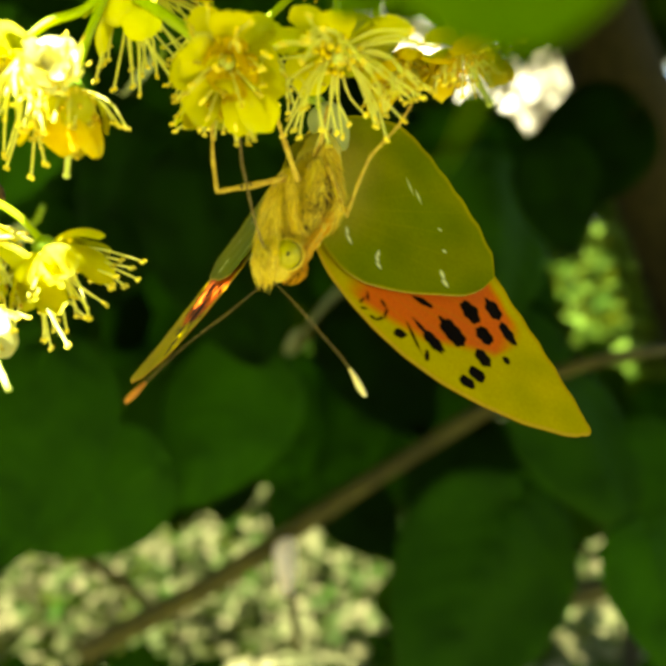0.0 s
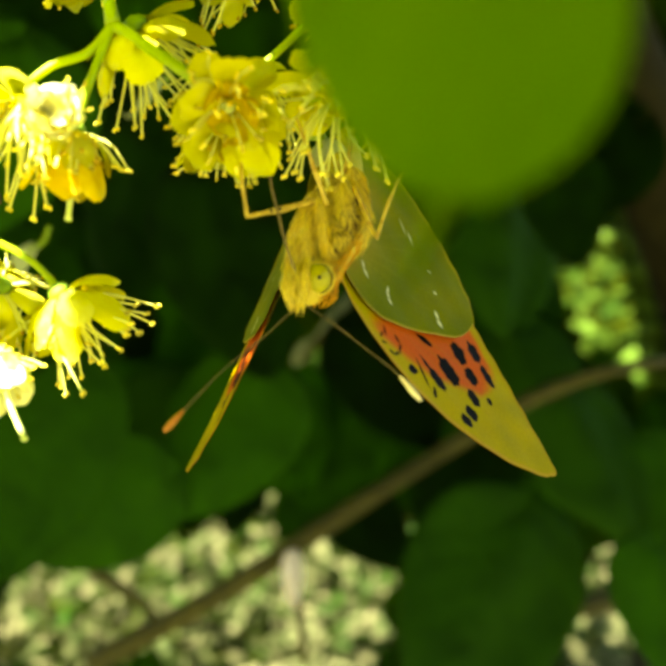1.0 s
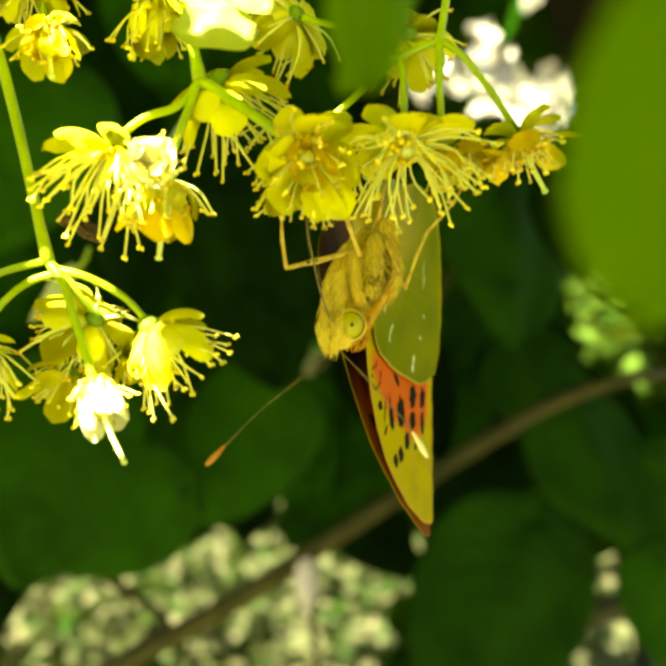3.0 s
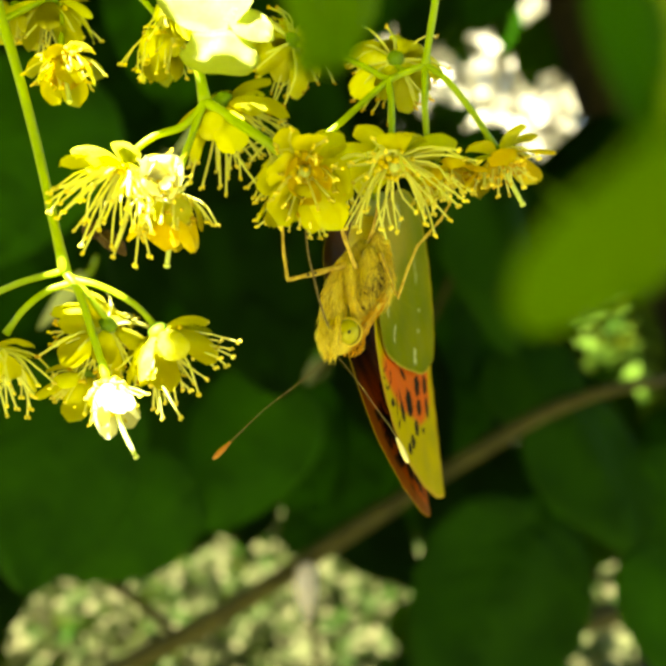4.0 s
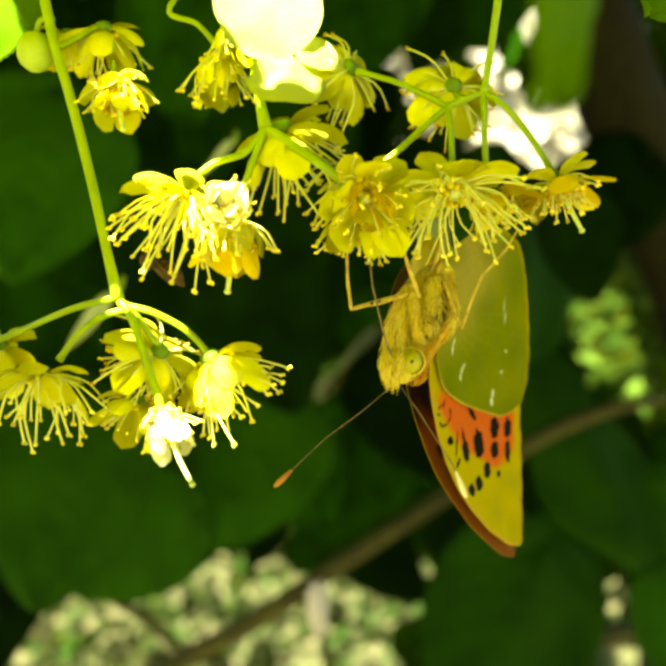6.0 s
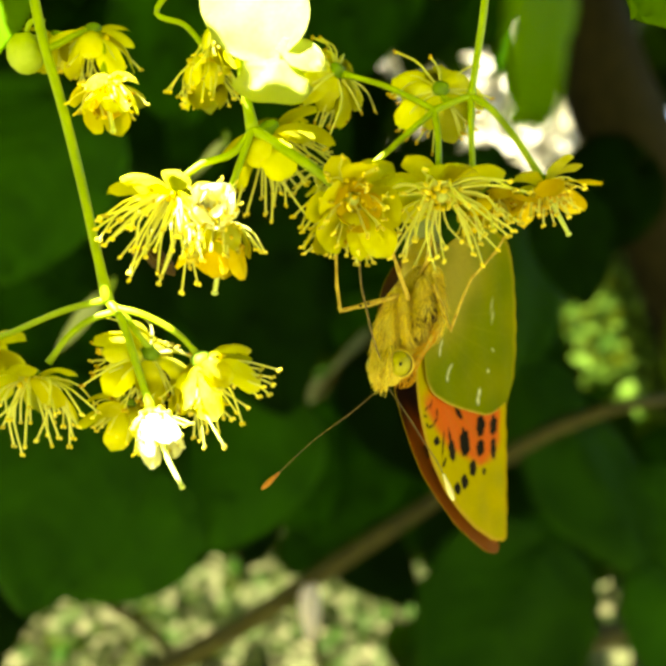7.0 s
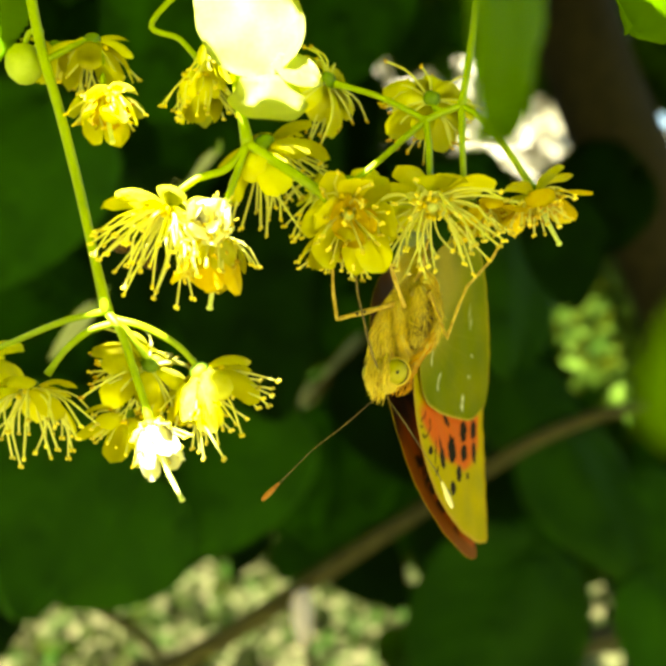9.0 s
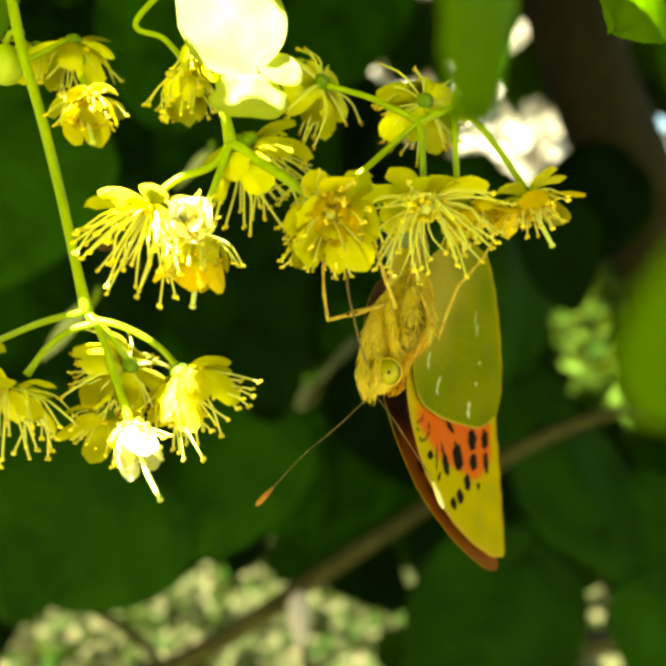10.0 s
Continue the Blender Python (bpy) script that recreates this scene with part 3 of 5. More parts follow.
stalks(hung, O, "stalk", [(-25.2, 104.0, 3.5), (-28.4, 104.0, 2.5), (-30.8, 103.0, 0.4), (-32.9, 103.0, -2.4)], 0.42, 0.36)
stalks(hung, O, "stalk", [(-26.3, 104.0, 4.5), (-24.6, 103.0, 2.3), (-22.7, 102.0, -2.7), (-20.9, 101.0, -7.5)], 0.5, 0.42)
stalks(hung, O, "stalk", [(-25.8, 104.0, 4.1), (-24.1, 104.0, 2.4), (-22.9, 104.0, 0.7), (-21.6, 105.0, -1.2)], 0.4, 0.36)
stalks(hung, O, "stalk", [(-25.5, 104.0, 3.8), (-22.4, 104.0, 3.0), (-18.7, 105.0, 0.9), (-16.0, 105.0, -2.0)], 0.42, 0.36)
stalks(hung, O, "stalk", [(-33.7, 106.0, 33.9), (-31.8, 108.0, 35.8), (-29.6, 110.0, 37.7)], 0.4, 0.36)
stalks(hung, O, "stalk", [(-29.6, 110.0, 37.7), (-28.3, 109.0, 35.1), (-27.6, 107.0, 31.0)], 0.36, 0.33)
flower(hung, O, (-34.9, 103.0, -3.9), (-0.10, -0.1, -1), 1.05, (0.1, 0), -0.5, (0,), 0, 1)
flower(hung, O, (-43.1, 112.0, -0.8), (-0.3, 0.5, -0.8), 1.0, (0.3, 0), -0.4, (1,), 0, 2)
flower(hung, O, (-21.9, 105.0, -1.5), (-0.5, 0.6, -0.6), 1.0, (0.1, 0), -0.3, (1, 6), 0, 3)
flower(hung, O, (-24.6, 106.0, -7.2), (-0.45, 0.1, -0.85), 0.9, (0.6, 1), -0.1, (3,), 0, 4)
flower(hung, O, (-20.9, 101.0, -8.0), (0.45, -0.50, -0.82), 0.86, (0.75, 1), 0.5, (3,), 9.6, 5, "flower with a long style, sun glare painted into its petals", True)
flower(hung, O, (-16.0, 105.0, -2.2), (0.45, 0.35, -0.8), 1.1, (0.25, 0), 0.0, (2,), 0, 6)
flower(hung, O, (-16.9, 106.0, -3.7), (0.0, -0.3, -0.9), 0.75, (0.8, 1), 0.3, (1,), 0, 16)
flower(hung, O, (-27.4, 107.0, 30.0), (0.25, -0.4, -0.85), 0.92, (0.75, 1), 0.0, (4, 3), 7.0, 7, "orange-yellow flower with a bent style", inner=4)
flower(hung, O, (-29.6, 110.0, 37.2), (0.0, 0.4, -0.9), 1.0, (0.4, 1), -0.2, (1,), 0, 8)
flower(hung, O, (-34.2, 111.0, 36.8), (-0.4, 0.3, -0.8), 0.8, (0.4, 1), 0, (3,), 0, 9)
bm = bmesh.new()
ball(bm, mm((-37.1, 108.0, 33.9)) - O, (0.0022, 0.0022, 0.0024), None, 10, 14, 0.06)
part("bud", bm, BUD, hung, "closed round pale green bud")
stalks(hung, O, "stalk", [(-34.4, 106.0, 37.1), (-36.2, 107.0, 37.2), (-37.1, 108.0, 35.5)], 0.35, 0.33)

# The middle cluster
mid, O = cyme((-11.9, 107.0, 47.4), "cluster of open yellow lime flowers with long stamens")
stalks(mid, O, "stalk", [(-11.9, 107.0, 47.4), (-12.0, 106.0, 35.6), (-11.5, 105.0, 29.4), (-10.4, 104.0, 23.9)], 0.6, 0.6)
stalks(mid, O, "stalk", [(-10.4, 104.0, 23.9), (-12.6, 103.0, 21.0), (-16.0, 103.0, 19.8), (-18.7, 103.0, 17.8)], 0.45, 0.4)
stalks(mid, O, "stalk", [(-10.5, 104.0, 23.9), (-11.4, 103.0, 20.8), (-12.5, 102.0, 17.2), (-13.4, 102.0, 14.4)], 0.45, 0.4)
stalks(mid, O, "stalk", [(-10.4, 104.0, 23.9), (-6.9, 103.0, 21.5), (-3.5, 102.0, 19.1), (-0.4, 103.0, 16.9)], 0.6, 0.6)
stalks(mid, O, "stalk", [(-14.5, 110.0, 47.7), (-22.4, 110.0, 39.8), (-19.1, 110.0, 37.7), (-16.4, 110.0, 34.7)], 0.36, 0.33)
flower(mid, O, (-19.1, 103.0, 16.4), (-0.25, -0.2, -0.92), 1.15, (-0.15, 0), -0.7, (5,), 0, 21, "wide open flower with a fan of pale stamens")
flower(mid, O, (-13.7, 102.0, 13.4), (-0.12, 0.05, -0.97), 1.05, (0.85, 1), 0.35, (3, 4), 8.2, 22, "nodding withering flower, sunlit on top", mats=(DRY_PETAL, SEPAL), inner=4)
flower(mid, O, (-14.2, 99.3, 13.7), (0.10, -0.85, 0.30), 0.72, (0.55, 3), 0.3, (3,), 0, 27, "pale flower in the sun, its glare painted into the petals", True, inner=5)
flower(mid, O, (-8.6, 106.0, 24.3), (0.25, 0.55, -0.7), 1.15, (0.1, 0), -0.3, (2,), 0, 23)
flower(mid, O, (0.8, 102.5, 16.0), (0.18, -0.82, -0.42), 1.12, (0.4, 1), -0.2, (3,), 0, 24, "fully open flower with crumpled inner petals", mats=(PETAL, PETAL), inner=6)
flower(mid, O, (0.0, 105.0, 14.2), (-0.1, 0.15, -0.97), 0.9, (0.3, 0), -0.2, (1, 4), 0, 28)
flower(mid, O, (-16.6, 111.0, 34.2), (-0.05, 0.1, -0.95), 1.0, (0.95, 1), 0.5, (1,), 0, 25)
flower(mid, O, (-14.0, 106.0, 36.6), (0.2, -0.1, -0.95), 0.9, (0.95, 1), 0.5, (1,), 0, 26)
# its pale bract, and the end of it that curls under
def blade(line, width, cup, label, blunt=2.6):
    """A tapering strip along a line, turned to the light and slightly cupped."""
    bm = bmesh.new()
    rows = []
    for i, p in enumerate(line):
        u = i / (len(line) - 1)
        along = (line[min(i + 1, len(line) - 1)] - line[max(i - 1, 0)]).normalized()
        across = along.cross(Vector((-0.25, -0.85, 0.45))).normalized()
        face = across.cross(along)
        half = width / 2 * max(0.03, (1 - (2 * abs(u - 0.45) / 1.1) ** blunt * 0.99 if u > 0.45 else 1 - 0.5 * (0.45 - u) / 0.45))
        rows.append([bm.verts.new(p + across * v * half + face * (cup * half * v * v + 0.0005 * noise.noise(Vector((u * 4, v * 2, width * 900))))) for v in (-1, -0.75, -0.5, -0.25, 0, 0.25, 0.5, 0.75, 1)])
    for a, b in zip(rows, rows[1:]):
        for j in range(8):
            bm.faces.new((a[j], b[j], b[j + 1], a[j + 1]))
    bmesh.ops.solidify(bm, geom=bm.faces[:], thickness=0.0002)
    return part("bract", bm, BRACT, mid, label)


blade(spline([mm(p) - O for p in ((-14.4, 103.0, 47.0), (-11.2, 99.6, 39.4), (-8.9, 98.3, 34.0), (-8.2, 98.0, 29.4))], 24), 0.0112, 0.2, "pale green bract, glaring white in the sun", 4.5)
blade(spline([mm(p) - O for p in ((-7.0, 97.4, 31.6), (-4.6, 97.0, 30.2), (-2.0, 96.8, 28.6))], 12), 0.0036, 0.2, "curled edge of the bract, glaring white in the sun")
blade(spline([mm(p) - O for p in ((-11.3, 96.6, 28.0), (-9.4, 96.2, 27.2), (-6.8, 96.1, 26.6), (-3.4, 96.4, 26.4))], 16), 0.0060, 0.2, "shaded yellow-green end of the bract", 5.0)

# The cluster over the butterfly
far, O = cyme((17.3, 106.0, 46.0), "cluster of yellow lime flowers on thin green stalks")
FAR_PLACE = O.copy()
stalks(far, O, "stalk", [(17.3, 106.0, 46.0), (16.4, 106.0, 37.6), (15.5, 106.0, 31.7), (15.0, 106.0, 28.5)], 0.45, 0.42)
stalks(far, O, "stalk", [(15.0, 106.0, 28.5), (14.9, 105.0, 23.6), (15.3, 106.0, 18.9)], 0.4, 0.36)
stalks(far, O, "stalk", [(15.0, 106.0, 28.5), (12.8, 106.0, 27.7), (10.8, 106.0, 26.8)], 0.4, 0.4)
stalks(far, O, "stalk", [(10.8, 106.0, 26.8), (11.1, 105.0, 23.6), (11.1, 104.0, 18.5)], 0.4, 0.38)
stalks(far, O, "stalk", [(10.8, 106.0, 26.8), (7.9, 106.0, 24.3), (4.8, 107.0, 21.7), (2.5, 107.0, 19.8)], 0.4, 0.36)
stalks(far, O, "stalk", [(10.8, 106.0, 26.8), (8.2, 107.0, 28.5), (4.8, 108.0, 30.3), (0.3, 109.0, 31.8)], 0.36, 0.34)
stalks(far, O, "stalk", [(15.1, 106.0, 28.5), (17.4, 105.0, 26.5), (20.3, 105.0, 22.9), (23.2, 106.0, 18.9)], 0.4, 0.38)
stalks(far, O, "stalk", [(13.1, 106.0, 27.7), (12.2, 107.0, 28.3), (11.8, 108.0, 29.0)], 0.36, 0.34)
flower(far, O, (11.3, 103.6, 17.2), (0.02, -0.42, -0.9), 1.12, (-0.42, 0), -0.75, (0,), 0, 31, "wide open flower with drooping stamens over the butterfly")
flower(far, O, (16.9, 107.0, 17.0), (0.35, -0.2, -0.95), 0.9, (0.2, 1), -0.2, (4, 3), 0, 32, "withering flower with browned stamens", mats=(DRY_PETAL, DRY_PETAL))
flower(far, O, (23.5, 106.0, 18.4), (0.35, -0.15, -0.93), 0.95, (0.15, 1), -0.6, (4, 3), 6.6, 33, "small withering flower with a long drooping style", mats=(DRY_PETAL, SEPAL))
flower(far, O, (11.7, 108.0, 29.7), (-0.1, 0.88, -0.3), 0.95, (-0.1, 0), -0.1, (6,), 0, 34)
flower(far, O, (1.9, 108.0, 19.7), (-0.1, 0.4, -0.8), 1.05, (0.0, 0), -0.5, (0,), 0, 35)
flower(far, O, (-0.5, 110.0, 32.4), (-0.55, 0.55, -0.3), 1.0, (0.1, 0), -0.1, (6,), 0, 36)

# ---- leaves of the same spray ----
def spray_leaf(place, size, m, label, mat=NEAR_LEAF, seed=0, group="near lime leaves", oval=False, slim=0.95):
    root = empty("lime_spray_leaf", Matrix.Translation(mm(place)) @ m)
    piece("blade", leaf_mesh("blade", size * slim, size, 0.08, 0.15, seed, oval=oval), mat, root, matrix=Matrix.Translation((0, 0, size * 0.5)))
    bm = bmesh.new()
    tube(bm, spline([(0, 0.0005, size * 0.5), (0.001, 0.002, size * 0.75), (0, 0.004, size)], 8), 0.0006, 7)
    part("leaf_stalk", bm, STALK, root)
    return tagged(root, label, "leaf", group)


# The first and third are added in place of bright gaps far behind.
spray_leaf((-32.1, 220.0, 41.3), 0.0110, pose(0, 0, 0, 0, 40, 30), "pale leaf standing in for a bright gap behind the flowers", PALE_LEAF, 51, slim=0.22)
spray_leaf((10.9, 119.0, 12.4), 0.0050, pose(0, 0, 0, 0, -35, 10), "small pale bract end behind the stamens", PALE_LEAF, 52)
spray_leaf((-63.2, 220.0, 1.9), 0.0150, pose(0, 0, 0, 0, 38, 20), "pale leaf standing in for a bright gap behind the stalk", PALE_LEAF, 53, slim=0.28)
SWAY = spray_leaf((16.4, 45.7, 8.5), 0.0119, pose(0, 0, 0, 0, 0, 0), "bright green lime leaf swaying close to the lens, out of focus", seed=21, oval=True)
STRIP = spray_leaf((15.0, 61.1, 17.0), 0.0218, pose(0, 0, 0, 0, 0, 0), "lime leaf hanging edge-on close to the lens, out of focus", seed=22, slim=0.58, oval=True)
FOLD = spray_leaf((32.7, 51.8, 10.8), 0.0087, pose(0, 0, 0, 0, 0, 0), "dark green lime leaf hanging beside the swaying one", LIGHTER_LEAF, seed=26, slim=0.7)
spray_leaf((39.6, 112.0, 45.2), 0.022, pose(0, 0, 0, -30, 40, 10), "sunlit yellow-green tip of a lime leaf", seed=23)
spray_leaf((-44.2, 111.0, 39.0), 0.014, pose(0, 0, 0, -10, 25, -20), "sunlit yellow-green edge of a lime leaf", seed=24)

# ---- butterfly ----
REST = pose(8.15 / 1000, 109.0 / 1000, EYE + 2.48 / 1000, 149.58, 4.01, -40.47)
fly = tagged(empty("butterfly", REST), "large fritillary butterfly hanging head down beneath lime flowers", "butterfly")
UNREST = REST.inverted()


def bl(p):
    """A place on the butterfly, from the world's millimetres where it rests."""
    return UNREST @ mm(p)


bm = bmesh.new()
ball(bm, bl((8.4, 109.5, 3.1)), (0.0029, 0.0037, 0.0070), None, 14, 18, 0.10, 2)
thorax = part("thorax", bm, SKIN, fly, "thorax covered in straw-yellow hair")
rng = random.Random(4)


def fur(name, parent, centre, radii, count, keep, comb, length, thick, mat=FUR, label="straw-yellow hair"):
    """Hair on an ellipsoid, combed one way, where keep(direction) allows."""
    bm = bmesh.new()
    while count:
        d = Vector((rng.gauss(0, 1), rng.gauss(0, 1), rng.gauss(0, 1))).normalized()
        if not keep(d):
            continue
        count -= 1
        p = centre + Vector((d.x * radii[0], d.y * radii[1], d.z * radii[2]))
        way = (d * 0.03 + Vector(comb) + Vector((rng.uniform(-1, 1), rng.uniform(-1, 1), rng.uniform(-0.4, 0.4))) * 0.17 + Vector((0.7, 0.2, 0)) * 1.5 * noise.noise(p * 620)).normalized()
        way = (way - d * max(0, way.dot(d)) * 0.8).normalized()
        reach = rng.uniform(*length)
        curl = Vector((noise.noise(p * 1500), noise.noise(p * 1500 + Vector((9, 0, 0))), 0)) * reach * 0.25
        tube(bm, [p - d * 0.0002, p + way * reach * 0.35 + d * 0.00022, p + way * reach * 0.7 + d * 0.00022 + curl, p + way * reach + d * 0.0001 + curl * 0.6], lambda u: thick * (1.05 - 0.9 * u), 4, False)
    return tagged(part(name, bm, mat, parent, label), kind="stuff")


fur("fur", thorax, bl((8.4, 109.5, 3.1)), (0.0028, 0.0036, 0.0070), 3000, lambda d: d.y > -0.5, (0.25, 0.05, 1.0), (0.0010, 0.0024), 0.00006)
fur("fur", thorax, bl((9.3, 106.1, 3.2)), (0.00155, 0.00155, 0.0030), 240, lambda d: d.x > -0.4, (0.7, 0.05, 0.6), (0.0005, 0.0012), 0.00005, BEE_BROWN, "scattered dark hair")


def fleece(parent, path, radii, count, length, thick, label="combed straw-yellow hair", mat=FUR):
    """A rounded fold of the body along a path, with the hair combed along it. radii: millimetres at even steps of the path."""
    line = spline([bl(p) for p in path], 20)
    size = lambda u: float(np.interp(u, np.linspace(0, 1, len(radii)), radii)) / 1000
    bm = bmesh.new()
    ends = [line[0] + (line[0] - line[1]).normalized() * size(0) * 0.7] + line + [line[-1] + (line[-1] - line[-2]).normalized() * size(1) * 0.7]
    tube(bm, ends, lambda u: size(u) * min(1.0, 0.35 + 9 * min(u, 1 - u)), 14)
    fold = part("body_fold", bm, SKIN, parent)
    bm, dark = bmesh.new(), bmesh.new()
    for k in range(count):
        u = rng.uniform(0, 0.96)
        i = min(int(u * 20), 19)
        p, along = line[i].lerp(line[i + 1], u * 20 - i), (line[i + 1] - line[i]).normalized()
        side = along.orthogonal().normalized()
        out = Matrix.Rotation(rng.uniform(0, 6.283), 3, along) @ side
        p = p + out * size(u)
        way = (along + out * 0.10 + Vector((rng.gauss(0, 1), rng.gauss(0, 1), rng.gauss(0, 1))) * 0.10 + out.cross(along) * 0.9 * noise.noise(p * 700)).normalized()
        reach = rng.uniform(*length)
        # every seventh strand is darker, painting the shaded gaps between hairs
        tube(bm if k % 7 else dark, [p - out * 0.0001, p + way * reach * 0.5 + out * 0.00012, p + way * reach + out * 0.00005], lambda v: thick * (1.05 - 0.85 * v), 4, False)
    tagged(part("hair", bm, mat, fold, label), kind="stuff")
    tagged(part("hair", dark, LIMB, fold, "darker ochre strands for the shaded gaps between hairs"), kind="stuff")
    return fold


# the folds on either side of the breast, and the ridge between
fleece(fly, [(7.0, 107.4, 6.4), (5.7, 106.2, 2.9), (5.1, 105.4, -0.3), (4.9, 105.0, -2.7)], (0.9, 1.25, 1.35, 1.0), 900, (0.0010, 0.0022), 0.00006)
fleece(fly, [(9.7, 107.0, 7.2), (9.3, 106.0, 3.8), (8.8, 105.4, 0.6)], (0.9, 1.45, 1.15), 620, (0.0007, 0.0015), 0.00006)
fleece(fly, [(7.0, 105.0, 5.6), (7.2, 104.2, 2.6), (7.6, 104.2, 0.1)], (0.35, 0.45, 0.35), 260, (0.0008, 0.0016), 0.00005)
fleece(fly, [(10.6, 108.6, 9.0), (11.3, 107.4, 5.6), (11.2, 106.2, 2.5), (9.5, 105.4, 0.2)], (0.9, 0.8, 0.85, 0.6), 560, (0.0010, 0.0020), 0.00006)
fleece(fly, [(11.2, 105.4, 2.3), (10.1, 104.8, 0.5), (8.9, 104.4, -1.3), (8.0, 104.3, -3.0)], (0.25, 0.4, 0.4, 0.3), 260, (0.0007, 0.0014), 0.00006, "ochre hair at the root of the wing", OCHRE_FUR)
bm = bmesh.new()
ball(bm, bl((5.7, 105.0, -2.8)), (0.0020, 0.0021, 0.0021), None, 12, 16, 0.06, 5)
head = part("head", bm, SKIN, fly)
toward = (UNREST.to_3x3() @ Vector((0.05, -1, 0.02))).normalized()
for p, r in (((6.6, 103.9, -2.3), 1.0), ((4.15, 106.6, -2.6), 0.9)):
    bm = bmesh.new()
    ball(bm, bl(p), (0.0013 * r, 0.0015 * r, 0.0015 * r), None, 12, 16)
    part("eye", bm, EYE_SHELL, head, "smooth olive-yellow eye with a dark spot" if r == 1.0 else "smooth olive-yellow eye")
    if r == 1.0:
        bm = bmesh.new()
        ball(bm, bl(p) + toward * 0.00138, (0.00019, 0.00019, 0.00026), None, 6, 8)
        part("pupil", bm, BLACK, head)
        across = toward.orthogonal().normalized()
        for away, reach, thick, stuff, lab in ((0.0002, 0.00156, 0.00016, FUR, "pale rim of the eye"), (0.0004, 0.00142, 0.00004, BLACK, "dark line round the eye")):
            ring = [bl(p) + toward * away + (Matrix.Rotation(radians(a), 3, toward) @ across) * reach for a in range(0, 361, 15)]
            bm = bmesh.new()
            tube(bm, ring, thick, 6, False)
            part("eye_rim", bm, stuff, head, lab)
fur("fur", head, bl((5.1, 104.6, -2.6)), (0.0016, 0.0018, 0.0020), 420, lambda d: d.y > -0.3 and d.x < 0.35, (0, 0.05, 1.0), (0.0006, 0.0013), 0.00008)
fur("fur", head, bl((7.2, 105.6, -3.6)), (0.0017, 0.0016, 0.0012), 200, lambda d: d.y > -0.2, (-0.1, 0.1, 1.0), (0.0005, 0.0009), 0.00008, OCHRE_FUR, "ochre hair")
for path in ([(5.6, 103.6, -0.4), (5.3, 102.6, -2.6), (4.9, 102.6, -5.0)], [(4.5, 104.0, -0.9), (4.3, 103.0, -2.9), (4.2, 103.0, -5.1)]):
    palp = fleece(head, path, (0.3, 0.42, 0.16), 150, (0.0006, 0.0013), 0.00006, "hairy straw-yellow palp")
bm = bmesh.new()
tube(bm, spline([bl(p) for p in ((9.3, 113.0, 7.0), (11.0, 121.0, 12.0), (12.7, 130.0, 18.3))], 14), lambda u: 0.0025 * math.sin(math.pi * (0.28 + 0.66 * u)) * (1 + 0.04 * math.sin(u * 50)), 14)
part("abdomen", bm, FUR, fly)
# legs: each segment's ends and their radii in millimetres
LEGS = [([(6.6, 105.4, 5.5), (3.1, 104.2, 4.5), (-0.1, 103.0, 3.7), (-0.5, 103.0, 6.6), (-0.6, 103.0, 9.6), (-0.2, 103.2, 12.0)], (0.35, 0.31, 0.22, 0.17, 0.15, 0.10), (3.2, 2.3)),
        ([(7.7, 104.8, 5.0), (6.5, 104.0, 8.3), (5.5, 103.2, 11.2), (4.8, 103.2, 13.2)], (0.28, 0.23, 0.17, 0.11), ()),
        ([(10.6, 106.0, 6.9), (11.5, 104.6, 4.2), (12.3, 103.0, 1.5), (13.6, 103.2, 5.0), (14.7, 103.4, 7.4), (16.1, 103.5, 8.9), (17.6, 103.8, 10.6), (18.8, 104.0, 12.6)], (0.28, 0.25, 0.20, 0.16, 0.15, 0.15, 0.15, 0.10), ()),
        ([(7.3, 108.0, 4.7), (8.9, 109.0, 7.3), (10.1, 108.0, 9.7), (10.7, 107.0, 13.1)], (0.3, 0.26, 0.2, 0.14), ())]
for pts, radii, spots in LEGS:
    line = [bl(p) for p in pts]
    bm = bmesh.new()
    rod = [p.lerp(q, k / 5) for p, q in zip(line, line[1:]) for k in range(5)] + [line[-1]]
    tube(bm, rod, lambda u: float(np.interp(u, np.linspace(0, 1, len(radii)), radii)) / 1000 * (1 + 0.16 * math.cos(2 * math.pi * u * (len(radii) - 1))), 9)
    leg = part("leg", bm, LIMB, fly, "jointed ochre leg with short spines")
    bm = bmesh.new()
    for p, q, r in list(zip(line, line[1:], radii))[len(line) // 2 - 1:]:
        for k in range(7):
            out = ((q - p).normalized() * 0.6 + Vector((rng.gauss(0, 1), rng.gauss(0, 1), rng.gauss(0, 1))).normalized()).normalized()
            at = p.lerp(q, (k + 0.5) / 7)
            tube(bm, [at, at + out * 0.00045], lambda u: 0.000045 * (1.1 - u), 4, False)
    tagged(part("spines", bm, LIMB, leg), kind="stuff")
    for x in spots:
        bm = bmesh.new()
        f = (pts[0][0] - x) / (pts[0][0] - pts[2][0])
        at = line[0].lerp(line[1], f * 2) if f < 0.5 else line[1].lerp(line[2], f * 2 - 1)
        ball(bm, at + toward * 0.00028, (0.00022, 0.00022, 0.00018), None, 6, 8)
        part("spot", bm, BLACK, leg, "dark spot on the thigh")
bm = bmesh.new()
tube(bm, spline([bl(p) for p in ((4.6, 103.2, -2.2), (3.6, 102.5, 0.6), (2.8, 102.5, 4.0), (2.2, 103.0, 6.9), (2.0, 104.0, 10.8))], 14), 0.00013, 6)
part("proboscis", bm, FEELER, head, "thin dark proboscis raised to the flower")
FEELERS = []
